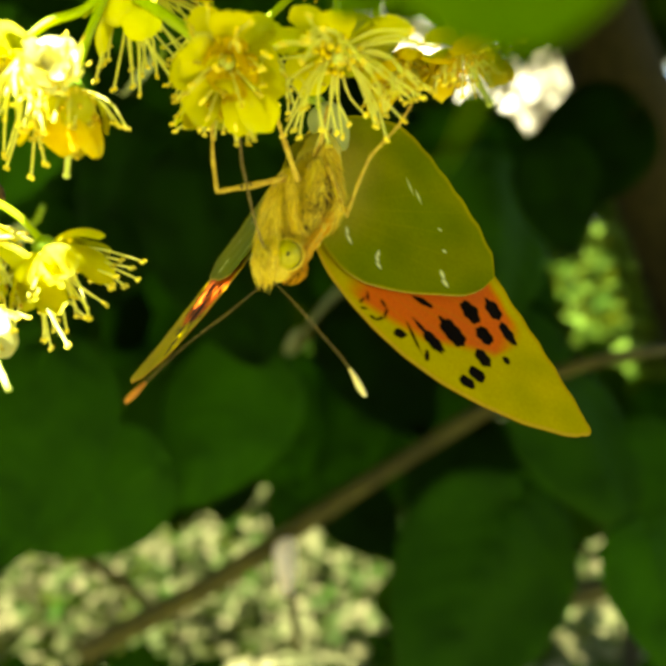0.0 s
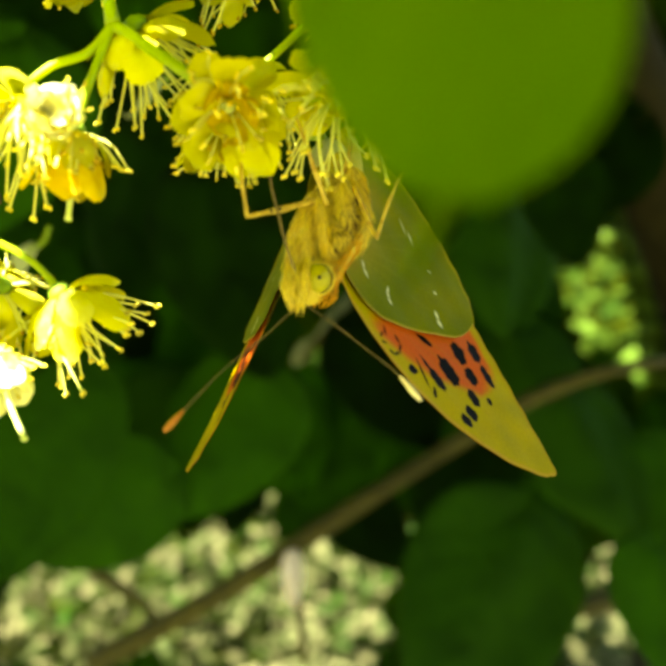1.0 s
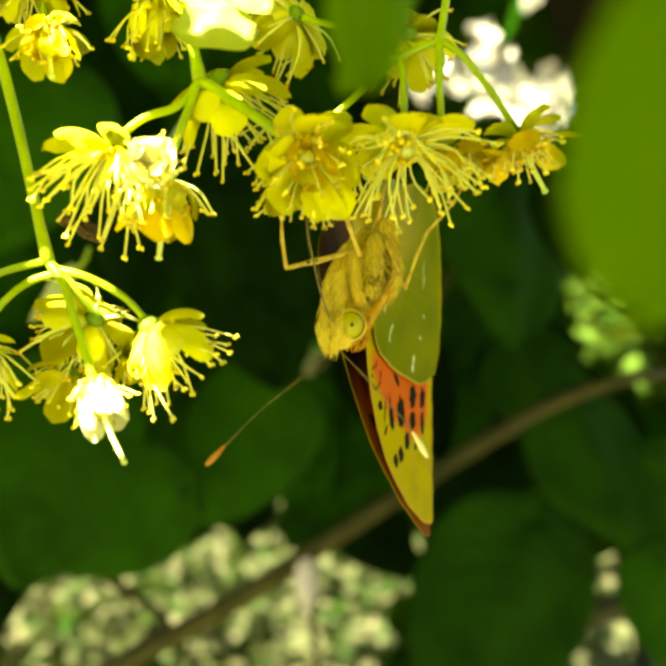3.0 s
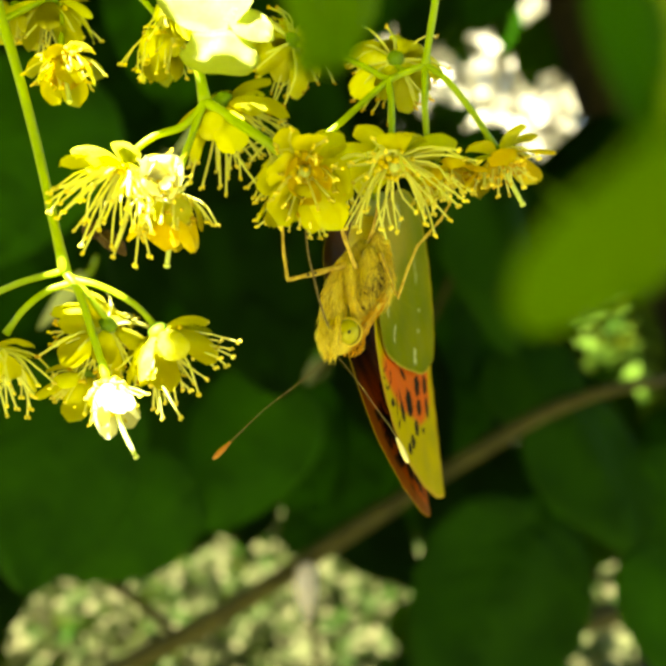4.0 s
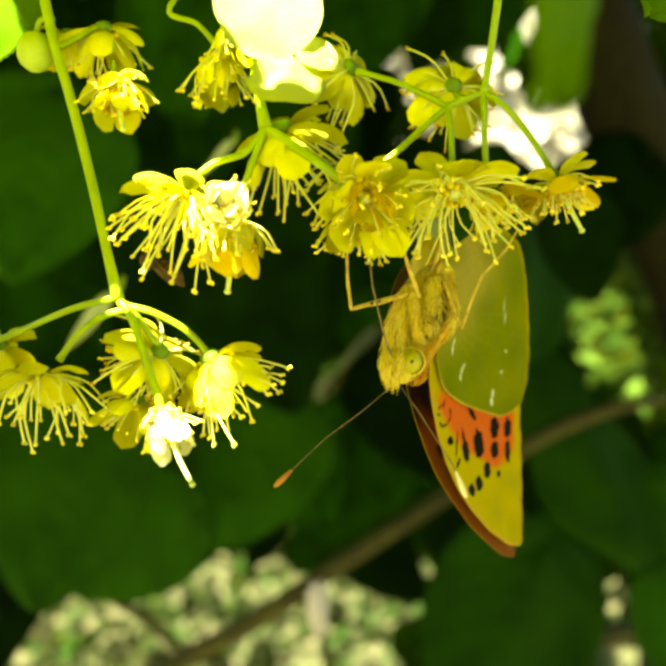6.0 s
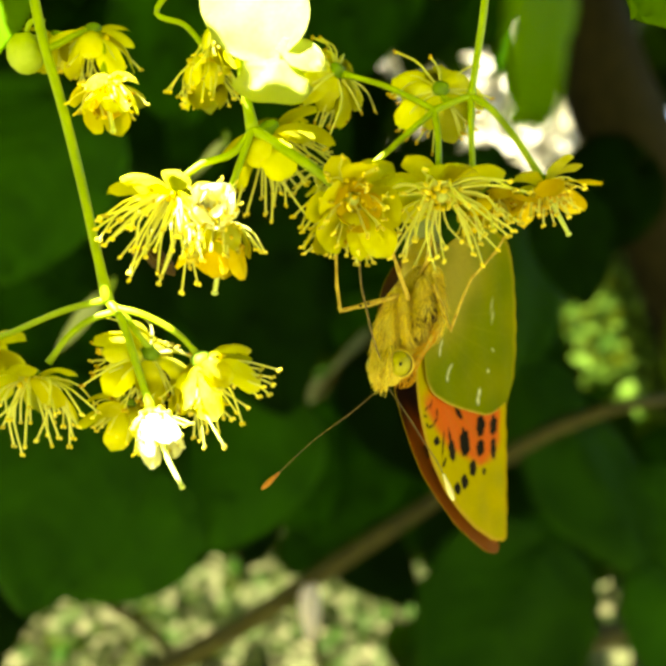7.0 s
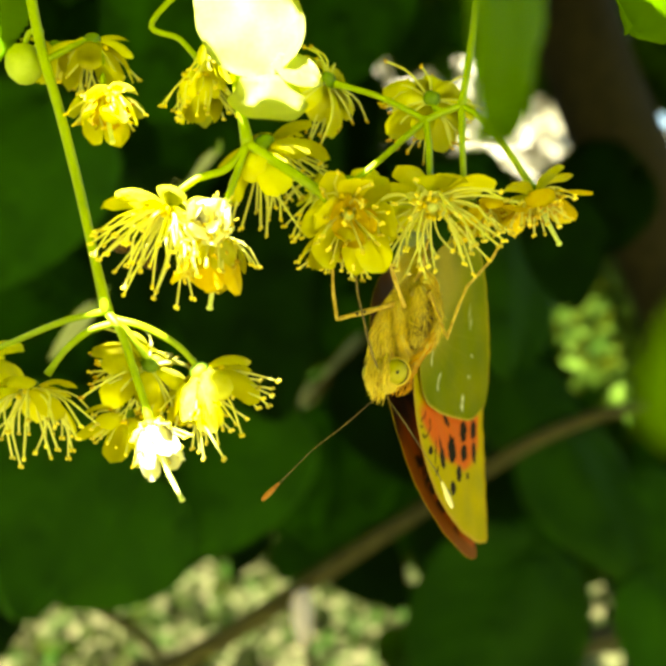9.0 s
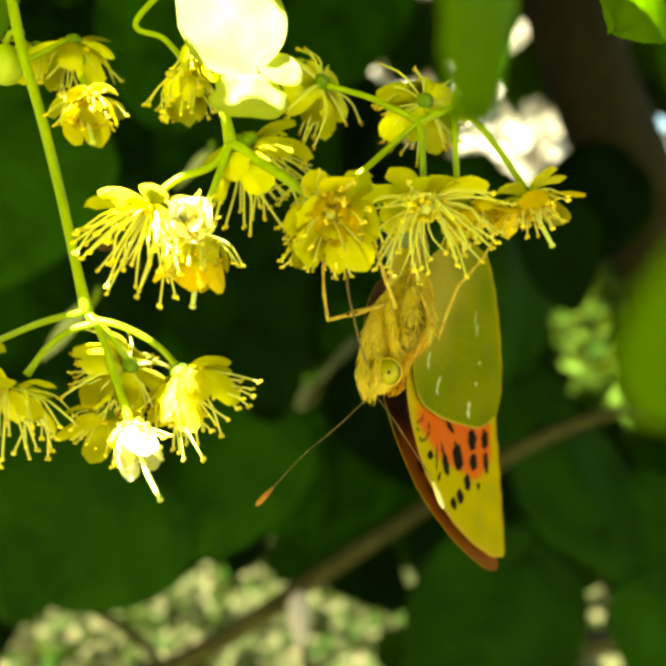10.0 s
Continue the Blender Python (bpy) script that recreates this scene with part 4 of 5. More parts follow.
for pts, lab in (([(4.2, 103.0, -5.2), (1.0, 101.0, -7.7), (-2.9, 99.0, -10.4), (-6.0, 97.0, -13.1), (-8.3, 96.0, -15.2)], "antenna with a rusty club"),
                 ([(5.2, 102.7, -4.8), (7.3, 101.0, -7.8), (9.3, 100.0, -11.0), (10.8, 99.0, -13.4), (12.1, 98.0, -16.7)], "antenna with a club painted pale as if sunlit")):
    line = spline([bl(p) for p in pts], 40)
    bm = bmesh.new()
    tube(bm, line[:35], lambda u: 0.00006 + 0.00001 * math.sin(u * 200), 6)
    stem = part("antenna", bm, FEELER, head, lab)
    FEELERS.append((stem, line[0]))
    bm = bmesh.new()
    tube(bm, line[32:], lambda u: 0.00010 + 0.00020 * math.sin(math.pi * min(1, u * 0.62 + 0.1)) ** 2 * (1 - 0.75 * u ** 10), 10)
    part("club", bm, CLUB if len(FEELERS) == 1 else SUNLIT_CLUB, stem)

# wings: along x to the tip, across z to the hind edge
FORE_LOW = [(0.6, -0.2), (4.2, -2.9), (7.7, -4.3), (11.6, -5.3), (15.8, -5.9), (20.6, -5.7), (26.0, -4.8), (31.0, -3.3), (35.5, -1.4), (37.4, -0.2), (38.6, 1.3)]
FORE_HIGH = [(0.6, 1.0), (4.0, 8.0), (9.0, 14.0), (14.0, 15.6), (20.5, 13.2), (23.5, 11.3), (27.5, 9.2), (31.6, 6.8), (35.2, 4.4), (37.4, 2.8), (38.6, 1.3)]
HIND_LOW = [(-6.6, 8.6), (-6.2, 4.5), (-4.5, 1.8), (-1.0, 0.6), (1.5, 0.0), (3.1, -0.9), (5.6, -1.6), (8.2, -1.2), (11.2, 0.4), (14.7, 3.0), (18.6, 6.2), (20.3, 8.6), (20.8, 11.2)]
HIND_HIGH = [(-6.6, 9.0), (-5.6, 14.0), (-4.2, 17.9), (-1.5, 21.1), (1.8, 22.9), (4.5, 22.5), (8.0, 21.2), (12.5, 19.2), (16.2, 17.2), (19.3, 14.8), (20.6, 12.8), (20.8, 11.2)]
# black marks of the forewing's underside: along, across, half length, half width, turn
MARKS = [(19.4, 1.5, 2.1, 1.15, -18), (20.3, 5.7, 1.5, 1.1, -25), (22.9, 4.1, 1.3, 1.05, -20), (22.6, 8.2, 1.5, 1.0, -30), (25.3, 6.5, 1.6, 0.8, -30), (23.8, 1.1, 1.3, 0.85, -22),
         (23.9, -1.4, 1.15, 0.9, 0), (23.2, -3.3, 1.05, 0.75, 10), (26.4, 3.0, 0.6, 0.45, -20), (14.9, 2.5, 1.3, 0.45, 10), (14.3, -3.4, 0.9, 0.6, 40), (17.9, -1.4, 1.6, 0.9, -15),
         (16.2, -0.9, 1.6, 0.32, -16), (18.0, -3.6, 0.7, 0.35, -70), (15.8, -2.6, 2.0, 0.22, -38)]
LOOPS = [(9.3, -1.9, 0.7, 0.22, 115), (9.0, -2.9, 0.7, 0.2, 80), (9.6, -3.7, 0.5, 0.2, 35), (11.2, -1.4, 0.6, 0.26, 150), (11.9, -2.3, 0.8, 0.26, 100), (11.6, -3.5, 0.7, 0.24, 60), (10.9, -4.0, 0.4, 0.3, 10)]
SILVER = [(3.7, 3.3, 0.6, 0.2, -60), (4.3, 2.6, 0.6, 0.22, -35), (7.9, 3.7, 0.6, 0.18, -75), (8.1, 3.0, 0.6, 0.2, -50), (8.6, 2.3, 0.5, 0.22, -25), (15.3, 7.0, 0.7, 0.26, -45), (16.0, 6.2, 0.6, 0.32, -30), (14.2, 10.3, 0.32, 0.22, 0), (12.5, 12.7, 0.3, 0.16, 0), (6.9, 15.3, 0.9, 0.10, -40), (8.4, 14.8, 0.8, 0.13, -40)]


def ellipses(x, z, marks, soft=0.12):
    """How far each place lies inside any of the marks, 0 to 1."""
    best = np.zeros_like(x)
    for cx, cz, a, b, turn in marks:
        t = radians(turn)
        u, v = (x - cx) * math.cos(t) + (z - cz) * math.sin(t), -(x - cx) * math.sin(t) + (z - cz) * math.cos(t)
        ragged = 0.12 * np.sin(u * 5.1 + cx) + 0.10 * np.sin(v * 7.3 + cz)
        best = np.maximum(best, np.clip((1 - np.hypot(u / a, v / b) + ragged * 0.6) * b / soft + 0.3, 0, 1))
    return best


def step(lo, hi, v):
    s = np.clip((v - lo) / (hi - lo), 0, 1)
    return s * s * (3 - 2 * s)


def blend(a, b, f):
    return a + (np.array(b) - a) * f[..., None]


def veins(x, z, root, ends):
    """Thin rays from the root to the margin."""
    best = np.zeros_like(x)
    for ex, ez in ends:
        d = np.array((ex - root[0], ez - root[1]))
        length = np.hypot(*d)
        along = ((x - root[0]) * d[0] + (z - root[1]) * d[1]) / length
        off = np.abs(-(x - root[0]) * d[1] + (z - root[1]) * d[0]) / length + 0.012 * (along - length * 0.5) ** 2 * 0.1
        best = np.maximum(best, np.clip(1 - off / 0.22, 0, 1) * (along > 0.2 * length))
    return best


def wing_mesh(name, low, high, cols, rows, y, paint, flip):
    """One face of a wing, with its pigment."""
    u = np.linspace(0, 1, cols + 1)
    x = low[0][0] + (low[-1][0] - low[0][0]) * (1 - (1 - u) ** 1.5)
    zl = np.interp(x, [p[0] for p in low], [p[1] for p in low])
    zh = np.interp(x, [p[0] for p in high], [p[1] for p in high])
    pad = np.array([0.08, 0.2, 0.44, 0.2, 0.08])
    for _ in range(6):
        zl[2:-2], zh[2:-2] = np.convolve(zl, pad, "valid"), np.convolve(zh, pad, "valid")
    zh = zh + 0.11 * np.sin(x * 2.0) * np.clip((x - 3) / 4, 0, 1)
    # the rounded tip
    end, reach = low[-1][0], 1.6
    swell = np.sqrt(np.clip(1 - ((x - end + reach) / reach).clip(0) ** 2, 0, 1))
    centre = (zl + zh) / 2
    zl, zh = centre - np.maximum((zh - zl) / 2, 1.15 * (x > end - reach)) * swell, centre + np.maximum((zh - zl) / 2, 1.15 * (x > end - reach)) * swell
    v = np.linspace(0, 1, rows + 1)
    X = np.repeat(x[:, None], rows + 1, 1)
    Z = zl[:, None] + (zh - zl)[:, None] * v[None]
    span = low[-1][0]
    Y = 0.9 * np.sin(np.pi * np.clip(X / span, 0, 1)) * np.cos((Z - 4) / 9.0) * 0.6 + 0.05 * np.sin(Z * 1.3 + X * 0.4)
    verts = np.stack([X, Y * (-1 if flip else 1) + y, Z], -1).reshape(-1, 3) / 1000
    i = np.arange(cols)[:, None] * (rows + 1) + np.arange(rows)[None]
    quads = np.stack([i, i + 1, i + rows + 2, i + rows + 1], -1).reshape(-1, 4)
    if flip:
        quads = quads[:, ::-1]
    data = bpy.data.meshes.new(name)
    data.from_pydata(verts.tolist(), [], quads.tolist())
    colour = paint(X, Z, zl[:, None] + 0 * Z, zh[:, None] + 0 * Z).reshape(-1, 3)
    layer = data.color_attributes.new("pigment", "FLOAT_COLOR", "POINT")
    layer.data.foreach_set("color", np.c_[colour, np.ones(len(colour))].astype(np.float32).ravel())
    return data


YELLOW, ORANGE, OLIVE, PALE = (0.47, 0.37, 0.005), (0.64, 0.115, 0.014), (0.165, 0.195, 0.002), (0.85, 0.82, 0.50)
FORE_ENDS = [(37, 1), (35.5, 4.2), (32, 6.6), (28, 9.2), (23.5, 11.4), (31, -3.6), (20, 13.4)]
HIND_ENDS = [(20, 8.5), (20.4, 12.5), (18.5, 16.2), (15, 18.4), (11.5, 19.6), (7.5, 21), (3, 23)]


def fore_under(x, z, zl, zh):
    c = np.zeros((*x.shape, 3)) + np.array(YELLOW)
    cloud = np.sin(x * 0.9 + 1.3 * np.sin(z * 0.7)) * 0.5 + np.sin(z * 1.1 - x * 0.35) * 0.5
    c = blend(c, (0.36, 0.31, 0.010), np.clip(0.35 + 0.4 * cloud, 0, 1) * step(24, 28, x))
    edge = np.interp(x, [0, 9, 17, 21, 25, 27.5], [-3.0, -3.2, -1.9, 0.6, 2.6, 6.5])
    c = blend(c, ORANGE, step(-0.8, 0.8, z - edge) * (1 - step(24.5, 27.5, x)) * step(1.0, 2.5, zh - z) * step(6.0, 9.5, x))
    c = blend(c, (0.52, 0.34, 0.03), 1 - step(0.3, 0.8, z - zl))
    c = blend(c, (0.46, 0.27, 0.010), 0.7 * (1 - step(0.2, 0.7, zh - z)))
    c = blend(c, (0.34, 0.22, 0.01), veins(x, z, (2, 0), FORE_ENDS) * 0.2)
    return blend(c, (0.005, 0.003, 0.002), np.maximum(ellipses(x, z, MARKS), 0.85 * ellipses(x, z, LOOPS)))


def hind_under(x, z, zl, zh):
    c = np.zeros((*x.shape, 3)) + np.array(OLIVE)
    cloud = np.sin(x * 0.5 + 1.1 * np.sin(z * 0.43)) * 0.5 + np.sin(z * 0.6 - x * 0.3) * 0.5
    c = blend(c, (0.225, 0.225, 0.004), np.clip(0.3 + 0.45 * cloud, 0, 1))
    c = blend(c, (0.42, 0.33, 0.05), 0.75 * (1 - step(3.0, 12.0, np.hypot(x + 4, (z - 8) * 0.8))))
    c = blend(c, (0.50, 0.20, 0.02), 0.7 * (1 - step(0.5, 2.6, np.hypot(x - 0.6, z - 2.2))))
    c = blend(c, (0.44, 0.33, 0.012), np.maximum(1 - step(0.15, 0.6, z - zl), 1 - step(0.2, 0.9, zh - z)) * 0.6)
    c = blend(c, (0.36, 0.33, 0.03), veins(x, z, (-1, 3), HIND_ENDS) * 0.14)
    # shade of the wing's soft folds, painted in as darker olive waves
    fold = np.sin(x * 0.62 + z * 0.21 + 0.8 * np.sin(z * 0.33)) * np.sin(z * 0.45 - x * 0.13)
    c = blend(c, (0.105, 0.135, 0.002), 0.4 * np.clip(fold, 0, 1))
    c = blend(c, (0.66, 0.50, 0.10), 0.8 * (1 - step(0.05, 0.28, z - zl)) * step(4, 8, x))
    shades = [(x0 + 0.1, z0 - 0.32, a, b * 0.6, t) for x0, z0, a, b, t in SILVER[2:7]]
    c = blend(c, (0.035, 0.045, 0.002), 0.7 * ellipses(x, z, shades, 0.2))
    return blend(c, PALE, ellipses(x, z, SILVER, 0.2))


def fore_upper(x, z, zl, zh):
    c = np.zeros((*x.shape, 3)) + np.array((0.38, 0.072, 0.005))
    wide = [(x0, z0, a * 1.35, b * 1.65, t) for x0, z0, a, b, t in MARKS]
    more = [(x0 - 3.4, z0 + 0.5, a * 1.05, b * 1.15, t + 15) for x0, z0, a, b, t in MARKS[:9]] + [(30.5, 3.6, 1.3, 1.0, 0), (32.5, 1.4, 1.2, 0.9, 0), (28.0, 0.0, 1.7, 1.3, 0), (30.0, -1.8, 1.3, 0.8, 0), (27.5, 5.2, 1.4, 1.0, -20), (30.6, 0.9, 0.9, 0.7, 20), (34.5, 1.6, 0.8, 0.5, 0)]
    black = np.maximum(np.maximum(ellipses(x, z, wide), ellipses(x, z, more)), 0.9 * np.clip(veins(x, z, (2, 0), FORE_ENDS) * 1.3, 0, 1))
    black = np.maximum(black, (1 - step(6.5, 14.0, x + 0.8 * np.sin(z * 1.9))) * 0.95)
    black = np.maximum(black, (1 - step(0.4, 1.6, zh - z)) * 0.9)
    c = blend(c, (0.012, 0.008, 0.006), black)
    return blend(c, (0.19, 0.055, 0.008), (1 - step(1.6, 2.8, z - zl)) * step(6, 14, x))


def hind_upper(x, z, zl, zh):
    c = np.zeros((*x.shape, 3)) + np.array((0.26, 0.09, 0.014))
    c = blend(c, (0.05, 0.03, 0.012), (1 - step(5, 15, np.hypot(x, z - 5))) * 0.8)
    return blend(c, (0.02, 0.012, 0.008), veins(x, z, (1, 3), HIND_ENDS) * 0.7)


def wing(name, low, high, cols, rows, side, lift, under, upper, label):
    """A wing of two scaled faces; side is -1 where the underside lies towards -y."""
    sheet = piece(name, wing_mesh(name, low, high, cols, rows, side * (lift + 0.05), under, side > 0), UNDERSIDE, fly, label)
    piece("upper_face", wing_mesh("upper_face", low, high, cols, rows, side * (lift - 0.05), upper, side > 0), UPPERSIDE, sheet, "dark-spotted brown upper face")
    return sheet


WINGS_A = [wing("forewing", FORE_LOW, FORE_HIGH, 260, 130, -1, 0.0, fore_under, fore_upper, "forewing, yellow and orange-red beneath with black spots"),
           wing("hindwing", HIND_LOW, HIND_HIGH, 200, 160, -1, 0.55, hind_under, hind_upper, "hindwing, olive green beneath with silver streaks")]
WINGS_B = [wing("forewing", FORE_LOW, FORE_HIGH, 260, 130, 1, 0.0, fore_under, fore_upper, "forewing, yellow and orange-red beneath with black spots"),
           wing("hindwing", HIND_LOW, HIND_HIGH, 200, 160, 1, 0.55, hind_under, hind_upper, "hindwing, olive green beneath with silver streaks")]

# ---- bee behind the flower ----
BEE_PLACE = (-23.6, 109.0, 8.7)
bee = tagged(empty("bee", Matrix.Translation(mm(BEE_PLACE))), "small brown bee clinging behind a lime flower", "bee")
bm = bmesh.new()
tube(bm, spline([(-0.0003, 0, 0.0009), (0.0010, 0, 0.0008), (0.0026, 0, 0.0003), (0.0038, 0, -0.0004)], 20), lambda u: 0.0012 * math.sin(math.pi * (0.16 + 0.80 * u)) * (1 + 0.05 * math.sin(u * 38)), 12)
part("abdomen", bm, BEE_BROWN, bee)
bm = bmesh.new()
ball(bm, (-0.0012, 0, 0.0011), (0.0012, 0.0011, 0.0011), None, 10, 12, 0.2)
part("thorax", bm, BEE_BROWN, bee)
for s in (-1, 1):
    bm = spoon(0.0048, 0.0018, 0.2, 0.1, 0.6, seed=40)
    part("wing", bm, BEE_WING, bee, matrix=Matrix.Translation((-0.002, s * 0.0008, 0.002)) @ pose(0, 0, 0, 0, 25, 12 * s))

# ---- unseen leaves added just above to shade the butterfly and most of the flowers ----
# They leave a few small holes, through which the sun falls on single petals, stalks and the bract.
LIT = [((-14.2, 98.2, 14.0), 3.7), ((-13.0, 98.5, 12.1), 2.0), ((-19.3, 99.0, -9.2), 3.6), ((-18.2, 98.0, -12.1), 2.0), ((-17.1, 97.0, -15.1), 1.6), ((-25.4, 106.0, 30.7), 1.8), ((-27.7, 105.0, 27.5), 1.6), ((-24.2, 105.0, 26.8), 1.4),
       ((-11.3, 100.0, 36.4), 4.5), ((-8.0, 98.5, 33.1), 4.5), ((-4.4, 97.5, 30.4), 3.6), ((-28.0, 104.0, 2.4), 1.5), ((-16.0, 103.0, 19.1), 1.5), ((-15.2, 104.0, -4.2), 1.7), ((-21.9, 104.0, 2.6), 1.4), 
       ((40.0, 110.0, 41.6), 4.5), ((-43.4, 109.5, 38.0), 3.5), ((-21.2, 103.0, 15.0), 1.2), ((-17.1, 101.0, 11.4), 2.0), ((-19.8, 102.0, 13.7), 1.2)]
side_a = SUN.orthogonal().normalized()
side_b = SUN.cross(side_a)
middle = mm((-5.0, 107.0, 5.0))
holes = [((mm(p) - middle).dot(side_a), (mm(p) - middle).dot(side_b), r / 1000) for p, r in LIT]
SHADERS = [leaf_mesh("shading_leaf_blade", 1.0, 1.0, 0.06, 0.05, s, 12, 8, 12, oval=True) for s in (31, 32, 33)]
rng = random.Random(77)
placed = 0
cover = []
lattice = [(-0.075 + 0.002 * i, -0.080 + 0.002 * j) for i in range(76) for j in range(81)]
rng.shuffle(lattice)
for a, b in lattice:
    room = min(math.hypot(a - h[0], b - h[1]) - h[2] for h in holes)
    if room < 0.0012 or any(math.hypot(a - c[0], b - c[1]) < 0.95 * c[2] for c in cover):
        continue
    r = min(room, rng.uniform(0.012, 0.018))
    cover.append((a, b, r))
    centre = middle + SUN * rng.uniform(0.085, 0.125) + side_a * a + side_b * b
    turn = facing(SUN, rng.uniform(0, 6)) @ pose(0, 0, 0, 90 + rng.uniform(-8, 8), 0, rng.uniform(-8, 8)).to_3x3()
    m = Matrix.Translation(centre - TREE) @ turn.to_4x4() @ Matrix.Scale(2 * r, 4) @ Matrix.Translation((0, 0, 0.5))
    piece("leaf", SHADERS[placed % 3], SCREEN_LEAF, tree, matrix=m)
    placed += 1

# ---- what moves ----
BODY = [
    (0.0, 7.59, 109.57, 2.30, 147.5, 2.5, -37.2),
    (0.5, 8.29, 109.50, 2.84, 147.9, 1.8, -36.0),
    (1.0, 10.22, 109.48, 4.08, 148.1, 1.6, -35.0),
    (1.5, 8.34, 109.55, 3.73, 148.1, 1.7, -35.6),
    (1.8, 8.20, 109.47, 3.52, 148.0, 1.8, -37.7),
    (2.0, 7.31, 109.40, 2.02, 148.0, 2.0, -36.6),
    (2.5, 7.29, 109.33, 2.60, 147.9, 2.4, -37.9),
    (2.7, 6.20, 109.30, 3.10, 148.0, 2.4, -37.8),
    (3.8, 8.47, 109.19, 1.76, 148.5, 2.1, -37.0),
    (4.0, 6.88, 109.24, 2.40, 148.7, 2.1, -36.9),
    (4.5, 6.83, 109.10, 1.72, 148.6, 2.9, -39.7),
    (5.0, 6.65, 109.19, 1.84, 148.9, 3.3, -39.0),
    (6.5, 7.97, 109.01, 2.18, 149.4, 3.8, -41.3),
    (7.0, 7.82, 108.99, 2.02, 149.4, 4.1, -40.8),
    (7.5, 8.15, 109.00, 2.48, 149.6, 4.0, -40.5),
    (8.0, 8.45, 109.01, 2.49, 149.4, 3.8, -40.1),
    (8.5, 8.29, 109.01, 2.85, 149.5, 3.5, -40.2),
    (9.0, 7.85, 108.99, 2.80, 149.5, 3.8, -39.5),
    (9.5, 8.81, 109.00, 2.30, 149.7, 3.7, -40.7),
    (10.0, 8.93, 108.96, 2.60, 149.7, 3.4, -40.9),
]
WING_A = [
    (0.0, -0.90, -2.44, 0.44, 163.5, -10.7, -51.4),
    (0.1, -0.14, -2.18, 0.11, 165.3, -20.7, -63.1),
    (0.2, -0.66, -2.03, -0.15, 169.7, -25.1, -81.7),
    (0.3, -0.54, -2.06, -0.09, 168.5, -24.2, -77.3),
    (0.4, 0.16, -2.27, 0.26, 163.5, -17.5, -52.4),
    (0.5, -1.06, -2.28, 0.41, 158.3, -15.0, -63.1),
    (0.6, -0.45, -2.09, -0.04, 167.7, -23.5, -74.2),
    (0.7, -0.83, -1.97, -0.23, 171.6, -26.3, -88.2),
    (0.8, -0.83, -1.97, -0.23, 171.6, -26.3, -88.2),
    (0.9, -0.54, -2.06, -0.09, 168.5, -24.2, -77.3),
    (1.0, -0.70, -2.59, 1.30, 155.9, -12.9, -65.1),
    (1.1, 0.58, -2.39, 0.46, 162.1, -12.8, -38.5),
    (1.2, 0.37, -2.33, 0.36, 162.7, -15.2, -45.4),
    (1.3, -0.06, -2.20, 0.15, 164.7, -19.8, -60.1),
    (1.4, -0.40, -2.10, -0.02, 167.3, -23.1, -72.3),
    (1.5, 0.11, -2.27, 1.00, 159.1, -16.5, -57.9),
    (1.6, 0.75, -2.44, 0.55, 161.9, -10.8, -32.9),
    (1.7, 0.88, -2.48, 0.62, 161.9, -9.2, -28.3),
    (1.8, 0.71, -2.43, 0.53, 162.0, -11.2, -34.0),
    (1.9, -0.28, -2.14, 0.04, 166.3, -22.0, -68.0),
    (2.0, -0.56, -1.75, 0.04, 174.4, -22.4, -91.9),
    (2.1, -0.80, -1.99, -0.21, 171.2, -26.1, -86.9),
    (2.2, -0.45, -2.09, -0.04, 167.7, -23.5, -74.2),
    (2.3, -0.74, -2.00, -0.19, 170.6, -25.7, -84.9),
    (2.4, -0.92, -1.95, -0.27, 172.5, -26.8, -91.4),
    (2.5, -1.00, -1.92, -0.32, 173.5, -27.3, -94.7),
    (4.0, 0.70, -2.27, -0.48, 167.1, -18.9, -95.8),
    (4.5, 0.34, -2.57, 0.50, 176.6, -19.3, -90.9),
    (5.0, 0.27, -2.56, 0.32, 176.2, -19.7, -92.3),
    (6.5, 0.01, -2.55, 0.70, -179.6, -22.5, -88.5),
    (7.0, -0.06, -2.51, 0.69, 179.8, -20.6, -90.9),
    (7.5, -0.01, -2.66, 0.82, 177.8, -22.9, -91.0),
    (8.0, -0.17, -2.42, 0.85, 176.4, -20.1, -92.2),
    (8.5, -0.18, -2.55, 0.97, 174.9, -20.9, -90.6),
    (9.0, 0.05, -2.85, 1.04, 174.1, -19.4, -94.1),
    (9.5, -0.31, -2.55, 1.10, 176.7, -20.2, -89.3),
    (10.0, -0.08, -2.82, 1.11, 175.5, -21.5, -88.6),
]
